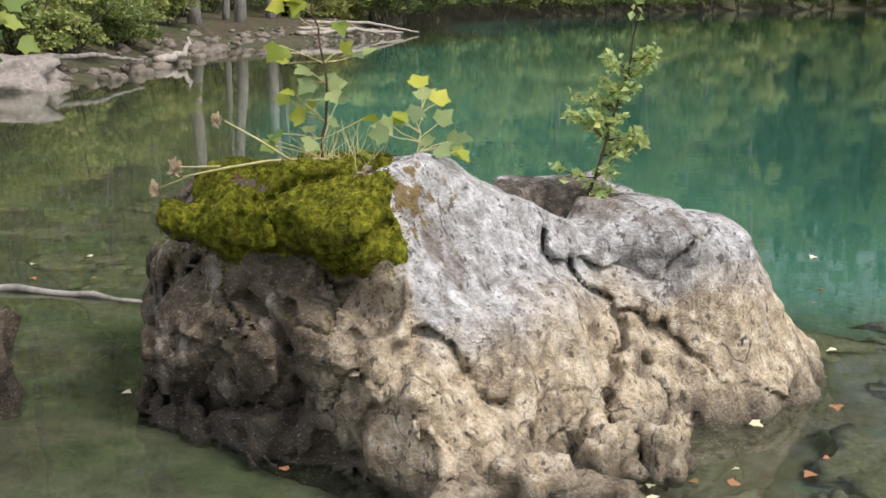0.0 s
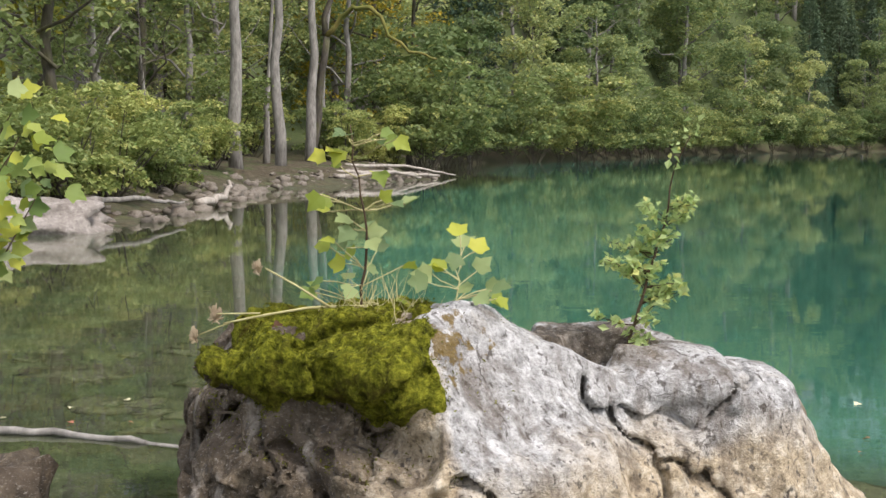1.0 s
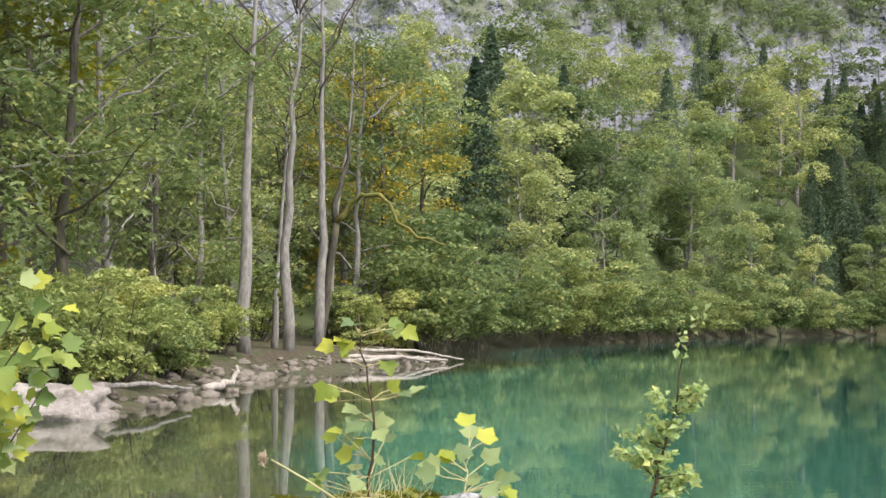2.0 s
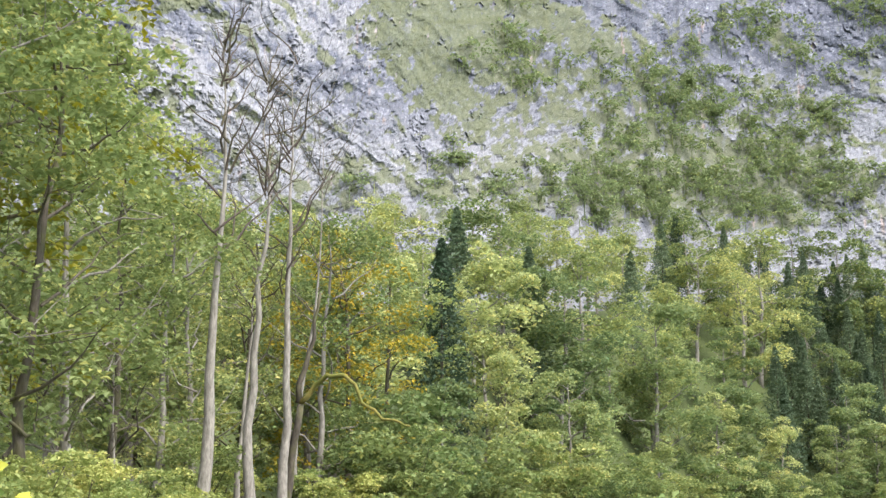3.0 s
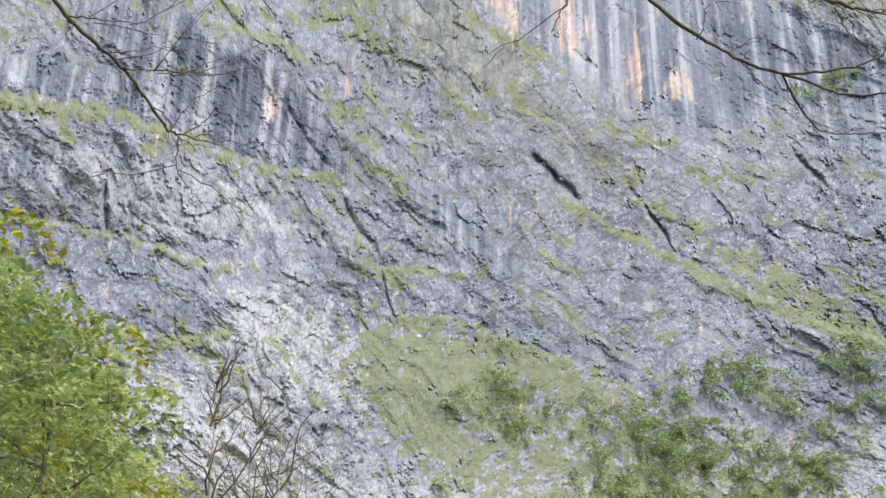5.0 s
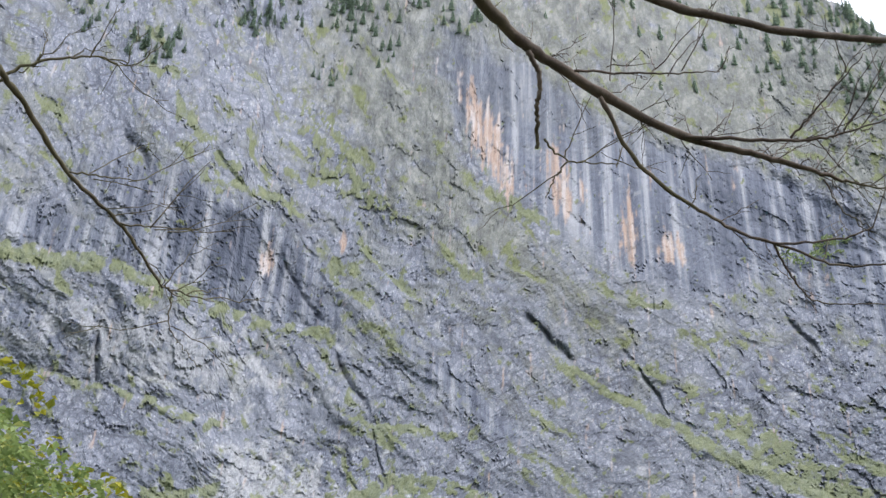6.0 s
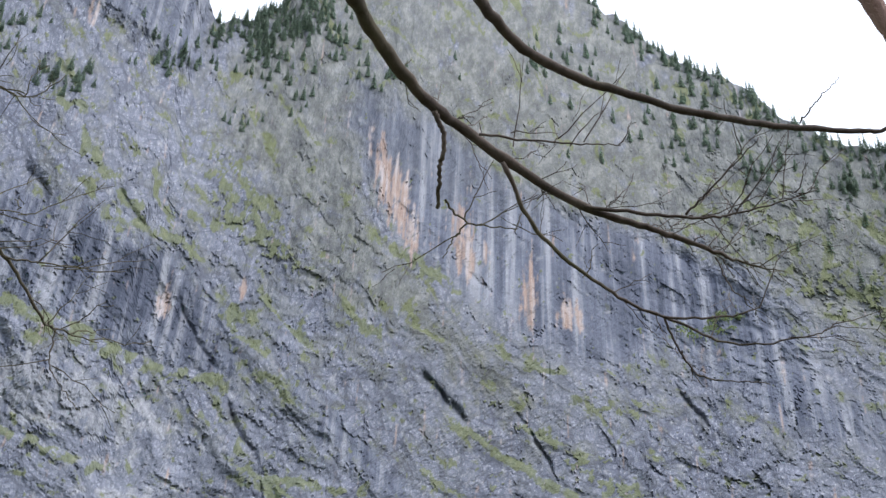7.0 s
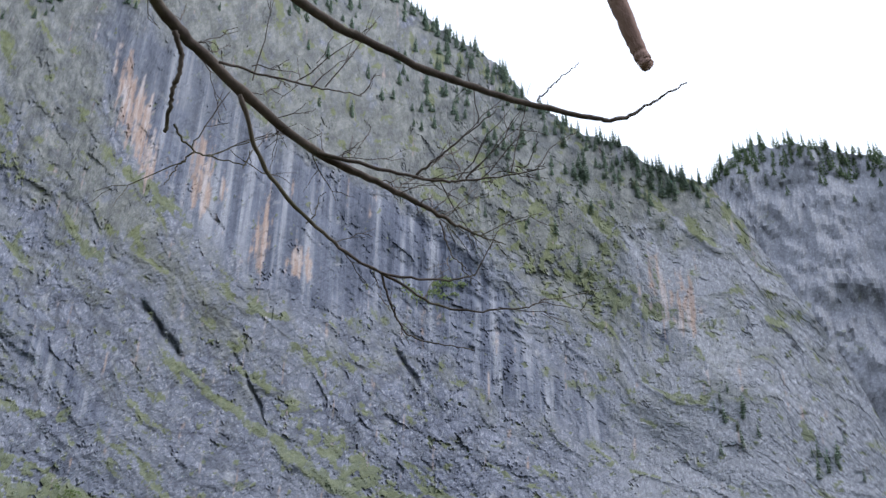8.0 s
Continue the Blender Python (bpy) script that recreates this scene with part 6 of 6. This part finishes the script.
seedling("maple_sprout", (0.02, 4.62, 0.92), (0.06, 4.62, 1.22), [(0.06, 1.25, "y"), (0.05, 1.21, "p"), (0.13, 1.22, "y"), (0.00, 1.14, "y"), (0.05, 1.15, "y"), (-0.07, 1.13, "p"), (0.12, 1.13, "p"), (0.16, 1.08, "p"), (0.14, 1.05, "y"), (0.09, 1.07, "p"), (0.18, 1.03, "y")],
         "low maple sprout with yellow autumn leaves behind the boulder's crest", STEM_STRAW, 0.004, 0.072, 62)

# dry umbel stalks on the moss
stalk = empty("dry_umbel_stalk", Matrix.Translation((-0.30, 4.60, 0.98)), label="dry straw-coloured stalk with withered seed heads on the moss", category="plant")
s = Soup()
o = np.array((-0.30, 4.60, 0.98))
for pts, rad in (([(-0.28, 4.6, 1.01), (-0.5, 4.58, 1.01), (-0.70, 4.55, 0.98), (-0.84, 4.55, 0.95)], 0.007), ([(-0.44, 4.58, 1.01), (-0.56, 4.57, 1.09), (-0.68, 4.56, 1.16)], 0.0055), ([(-0.70, 4.55, 0.99), (-0.86, 4.53, 0.99)], 0.004), ([(-0.80, 4.55, 0.96), (-0.93, 4.54, 0.91)], 0.003)):
    p = np.array(pts)
    t = np.linspace(0, len(p) - 1, 9)
    s.tube(np.stack([np.interp(t, np.arange(len(p)), p[:, q]) for q in range(3)], 1) - o, np.linspace(rad, rad * 0.6, 9), 6)
part("stalk", s.mesh("stalk", STEM_STRAW, True), None, stalk)
r2 = np.random.default_rng(64)
for cx, cz, wx, wz in ((-0.71, 1.165, 0.020, 0.035), (-0.87, 0.985, 0.03, 0.04), (-0.95, 0.905, 0.018, 0.035)):
    s = Soup()
    for k in range(70):
        d = r2.normal(size=3)
        d /= np.linalg.norm(d)
        e = np.array((cx, 4.55, cz)) + d * np.array((wx, 0.02, wz)) * r2.uniform(0.6, 1.15) - o
        s.tube([np.array((cx, 4.55, cz - wz * 0.4)) - o, e], [0.0012, 0.003], 3, False)
    part("seed_head", s.mesh("seed_head", SEED), None, stalk, "brown withered seed head")


def sapling():
    r2 = np.random.default_rng(65)
    base = np.array((0.76, 4.98, 0.80))
    top = empty("willow_sapling", Matrix.Translation(base), label="small leafy sapling rooted in a hollow of the boulder", category="plant")
    s, c = Soup(), []
    stem = crooked((0, 0, -0.04), (0.24, 0.0, 0.86), 14, 0.008, r2)
    s.tube(stem, 0.008 * np.linspace(1, 0.25, 14), 6)
    for k in range(30):
        i = int(r2.integers(2, 10))
        side = -1 if k % 2 else 1
        l = 0.19 * r2.uniform(0.3, 1.0) * (1 if i < 7 else 0.5)
        e = stem[i] + np.array((side * l, r2.normal(0, 0.07), l * r2.uniform(0.1, 0.9)))
        b = crooked(stem[i], e, 6, 0.006, r2)
        s.tube(b, 0.003 * np.linspace(1, 0.4, 6), 4, False)
        for q in range(24):
            c.append(b[int(r2.integers(1, 6))] + r2.normal(0, 0.014, 3))
    for q in range(16):
        c.append(stem[11 + q % 3] + np.array((0.02 * (-1) ** q, 0, 0.006 * q)) + r2.normal(0, 0.008, 3))
    for q in range(40):
        c.append(np.array((0.04, -0.04, 0.02)) + r2.normal(0, 0.025, 3))
    part("stem", s.mesh("stem", STEM_DARK, True), None, top)
    f = Soup()
    f.leaves(np.array(c), 0.040, up=0.25, aspect=0.62, seed=66)
    part("foliage", f.mesh("foliage", plant_leaf_material("sapling_leaf", (0.25, 0.39, 0.12), (0.46, 0.57, 0.26), (0.62, 0.63, 0.20))), None, top)


sapling()

# grass blades and dead leaves on the moss
s = Soup()
r2 = np.random.default_rng(67)
for k in range(60):
    b = np.array((r2.normal(-0.25, 0.10), r2.normal(4.55, 0.08), 0.96))
    e = b + np.array((r2.normal(0, 0.06), r2.normal(0, 0.05), r2.uniform(0.06, 0.20)))
    s.tube(crooked(b, e, 5, 0.006, r2), 0.0022 * np.linspace(1, 0.3, 5), 3, False)
tagged(new("grass_tuft", s.mesh("grass_tuft", STEM_STRAW)), "thin pale grass blades on top of the boulder", "grass", kind="stuff")

# withered leaves caught on the moss
BROWN = leaf_material("withered_leaf", (0.10, 0.05, 0.025), (0.24, 0.13, 0.07), (0.30, 0.20, 0.10), 0.2, 0.2)
withered = maple_mesh("withered_leaf", BROWN, 5)
r2 = np.random.default_rng(70)
for k, (x, z) in enumerate(((-0.40, 0.80), (-0.41, 0.75), (-0.39, 0.72), (-0.36, 0.86), (-0.62, 0.94), (-0.33, 0.90))):
    y = 4.22 + 0.30 * max(0, (z - 0.70) / 0.3)
    ob = new("withered_leaf", withered)
    ob.matrix_basis = Matrix.LocRotScale((x, y, z), Euler((1.2 + r2.normal(0, 0.3), r2.normal(0, 0.4), r2.uniform(0, 6.3))), (0.05 * r2.uniform(0.7, 1.3),) * 3)
    tagged(ob, "curled brown withered leaf caught on the moss", "leaf", "withered leaves on the moss")

# floating autumn leaves
LITTER = [leaf_material("litter_%s" % n, a, b_, y_, 0.3, 0.1) for n, a, b_, y_ in (("pale", (0.45, 0.42, 0.25), (0.62, 0.60, 0.40), (0.6, 0.55, 0.2)), ("orange", (0.26, 0.12, 0.05), (0.40, 0.22, 0.09), (0.42, 0.30, 0.10)))]
litter = [maple_mesh("floating_leaf", m, 9 + k) for k, m in enumerate(LITTER)]
r2 = np.random.default_rng(68)
drift = [(-1.18, 4.85), (-0.42, 3.98), (2.35, 6.6), (2.2, 6.3), (1.32, 4.42), (0.82, 3.82), (1.15, 3.95), (-2.2, 7.0), (-1.85, 7.0), (1.72, 4.62), (1.60, 4.70), (0.72, 3.80), (0.78, 3.72), (0.98, 3.84), (1.08, 3.82), (0.9, 3.70), (-2.3, 7.4), (-2.0, 7.6), (-2.6, 7.1), (1.5, 4.05), (1.4, 3.9), (0.62, 3.66), (2.0, 5.4), (2.6, 7.5)]
for k, (x, y) in enumerate(drift):
    ob = new("floating_leaf", litter[(k * 5 // 3) % 2])
    ob.matrix_basis = Matrix.LocRotScale((x, y, 0.008), Euler((r2.normal(0, 0.08), r2.normal(0, 0.08), r2.uniform(0, 6.3))), (0.040 * r2.uniform(0.6, 1.35),) * 3)
    tagged(ob, ("pale yellow", "orange-brown")[(k * 5 // 3) % 2] + " fallen leaf floating on the water", "leaf", "floating leaves")

# the leafy maple branch at the left, near the camera
spray = empty("maple_bush", Matrix.Translation((-1.9, 4.9, 0.4)), label="bright green maple bush with large leaves at the water's edge", category="bush")
r2 = np.random.default_rng(69)
o = np.array((-1.9, 4.9, 0.4))
s = Soup()
for k in range(9):
    e = np.array((-1.9 + 0.42 * r2.uniform(-0.6, 1.0), 4.9 + r2.normal(0, 0.2), 1.32 + 0.50 * r2.uniform()))
    b = np.array((-2.5 + r2.normal(0, 0.15), 4.95 + r2.normal(0, 0.1), -0.05))
    st = crooked(b, e, 8, 0.02, r2)
    s.tube(st - o, 0.008 * np.linspace(1, 0.3, 8), 5, False)
    for q in range(34):
        p = st[int(r2.integers(3, 8))] + r2.normal(0, 0.08, 3)
        p[0], p[2] = min(p[0], -1.56 + 0.05 * r2.uniform()), max(p[2], 1.08 + 0.1 * r2.uniform())
        hang_leaf(spray, o, p, 0.078 * r2.uniform(0.7, 1.2), "ggggpy"[int(r2.integers(0, 6))], r2, b)
part("stem", s.mesh("stem", STEM_DARK), None, spray)

# ---- bare branches overhead
def spline(p, n):
    p = np.asarray(p, float)
    q = np.concatenate([[2 * p[0] - p[1]], p, [2 * p[-1] - p[-2]]])
    out = []
    for u in np.linspace(0, len(p) - 1 - 1e-6, n):
        i, t = int(u), u - int(u)
        a, b, c, d = q[i], q[i + 1], q[i + 2], q[i + 3]
        out.append(0.5 * (2 * b + (c - a) * t + (2 * a - 5 * b + 4 * c - d) * t * t + (3 * b - a - 3 * c + d) * t ** 3))
    return np.array(out)


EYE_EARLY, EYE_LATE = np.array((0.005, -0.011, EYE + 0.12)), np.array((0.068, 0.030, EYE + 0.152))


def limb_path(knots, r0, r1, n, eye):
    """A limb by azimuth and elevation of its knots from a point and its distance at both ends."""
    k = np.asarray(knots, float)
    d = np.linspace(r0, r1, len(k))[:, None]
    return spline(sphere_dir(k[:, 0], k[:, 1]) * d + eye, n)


def overhead(name, label, limbs, seed, eye, mat):
    r2 = np.random.default_rng(seed)
    top = empty(name, label=label, category="branch")
    tw = Soup()
    for nm, knots, r0, r1, w0, w1, k in limbs:
        n = 8 * len(knots)
        p = limb_path(knots, r0, r1, n, eye) + r2.normal(0, 0.0022 if r0 > 2 else 0.0005, (n, 3))
        s = Soup()
        s.tube(p, np.linspace(w0, w1, n) * (1 + (0.08 if n > 40 else 0.03) * r2.normal(size=n)), 8)
        part(nm, s.mesh(nm, mat, True), None, top)
        for q in range(k):
            i = int(r2.integers(n // 5, n))
            t = p[min(i + 1, n - 1)] - p[i - 1]
            t /= np.linalg.norm(t) + 1e-9
            l = r2.uniform(0.06, 0.30)
            v = t * 0.7 + r2.normal(0, 0.45, 3) + np.array((0, 0, 0.5))
            v /= np.linalg.norm(v)
            br = crooked(p[i], p[i] + v * l, 7, 0.007, r2)
            tw.tube(br, np.linspace(0.0022, 0.0010, 7), 4, False)
            for _ in range(2):
                st = br[int(r2.integers(2, 6))]
                v2 = v + r2.normal(0, 0.6, 3)
                tw.tube(crooked(st, st + v2 / np.linalg.norm(v2) * l * 0.4, 4, 0.004, r2), np.linspace(0.0013, 0.0008, 4), 3, False)
    if tw.n:
        tagged(part("twig_spray", tw.mesh("twig_spray", mat), None, top, "thin bare grey-brown twigs"), kind="stuff")
    return top


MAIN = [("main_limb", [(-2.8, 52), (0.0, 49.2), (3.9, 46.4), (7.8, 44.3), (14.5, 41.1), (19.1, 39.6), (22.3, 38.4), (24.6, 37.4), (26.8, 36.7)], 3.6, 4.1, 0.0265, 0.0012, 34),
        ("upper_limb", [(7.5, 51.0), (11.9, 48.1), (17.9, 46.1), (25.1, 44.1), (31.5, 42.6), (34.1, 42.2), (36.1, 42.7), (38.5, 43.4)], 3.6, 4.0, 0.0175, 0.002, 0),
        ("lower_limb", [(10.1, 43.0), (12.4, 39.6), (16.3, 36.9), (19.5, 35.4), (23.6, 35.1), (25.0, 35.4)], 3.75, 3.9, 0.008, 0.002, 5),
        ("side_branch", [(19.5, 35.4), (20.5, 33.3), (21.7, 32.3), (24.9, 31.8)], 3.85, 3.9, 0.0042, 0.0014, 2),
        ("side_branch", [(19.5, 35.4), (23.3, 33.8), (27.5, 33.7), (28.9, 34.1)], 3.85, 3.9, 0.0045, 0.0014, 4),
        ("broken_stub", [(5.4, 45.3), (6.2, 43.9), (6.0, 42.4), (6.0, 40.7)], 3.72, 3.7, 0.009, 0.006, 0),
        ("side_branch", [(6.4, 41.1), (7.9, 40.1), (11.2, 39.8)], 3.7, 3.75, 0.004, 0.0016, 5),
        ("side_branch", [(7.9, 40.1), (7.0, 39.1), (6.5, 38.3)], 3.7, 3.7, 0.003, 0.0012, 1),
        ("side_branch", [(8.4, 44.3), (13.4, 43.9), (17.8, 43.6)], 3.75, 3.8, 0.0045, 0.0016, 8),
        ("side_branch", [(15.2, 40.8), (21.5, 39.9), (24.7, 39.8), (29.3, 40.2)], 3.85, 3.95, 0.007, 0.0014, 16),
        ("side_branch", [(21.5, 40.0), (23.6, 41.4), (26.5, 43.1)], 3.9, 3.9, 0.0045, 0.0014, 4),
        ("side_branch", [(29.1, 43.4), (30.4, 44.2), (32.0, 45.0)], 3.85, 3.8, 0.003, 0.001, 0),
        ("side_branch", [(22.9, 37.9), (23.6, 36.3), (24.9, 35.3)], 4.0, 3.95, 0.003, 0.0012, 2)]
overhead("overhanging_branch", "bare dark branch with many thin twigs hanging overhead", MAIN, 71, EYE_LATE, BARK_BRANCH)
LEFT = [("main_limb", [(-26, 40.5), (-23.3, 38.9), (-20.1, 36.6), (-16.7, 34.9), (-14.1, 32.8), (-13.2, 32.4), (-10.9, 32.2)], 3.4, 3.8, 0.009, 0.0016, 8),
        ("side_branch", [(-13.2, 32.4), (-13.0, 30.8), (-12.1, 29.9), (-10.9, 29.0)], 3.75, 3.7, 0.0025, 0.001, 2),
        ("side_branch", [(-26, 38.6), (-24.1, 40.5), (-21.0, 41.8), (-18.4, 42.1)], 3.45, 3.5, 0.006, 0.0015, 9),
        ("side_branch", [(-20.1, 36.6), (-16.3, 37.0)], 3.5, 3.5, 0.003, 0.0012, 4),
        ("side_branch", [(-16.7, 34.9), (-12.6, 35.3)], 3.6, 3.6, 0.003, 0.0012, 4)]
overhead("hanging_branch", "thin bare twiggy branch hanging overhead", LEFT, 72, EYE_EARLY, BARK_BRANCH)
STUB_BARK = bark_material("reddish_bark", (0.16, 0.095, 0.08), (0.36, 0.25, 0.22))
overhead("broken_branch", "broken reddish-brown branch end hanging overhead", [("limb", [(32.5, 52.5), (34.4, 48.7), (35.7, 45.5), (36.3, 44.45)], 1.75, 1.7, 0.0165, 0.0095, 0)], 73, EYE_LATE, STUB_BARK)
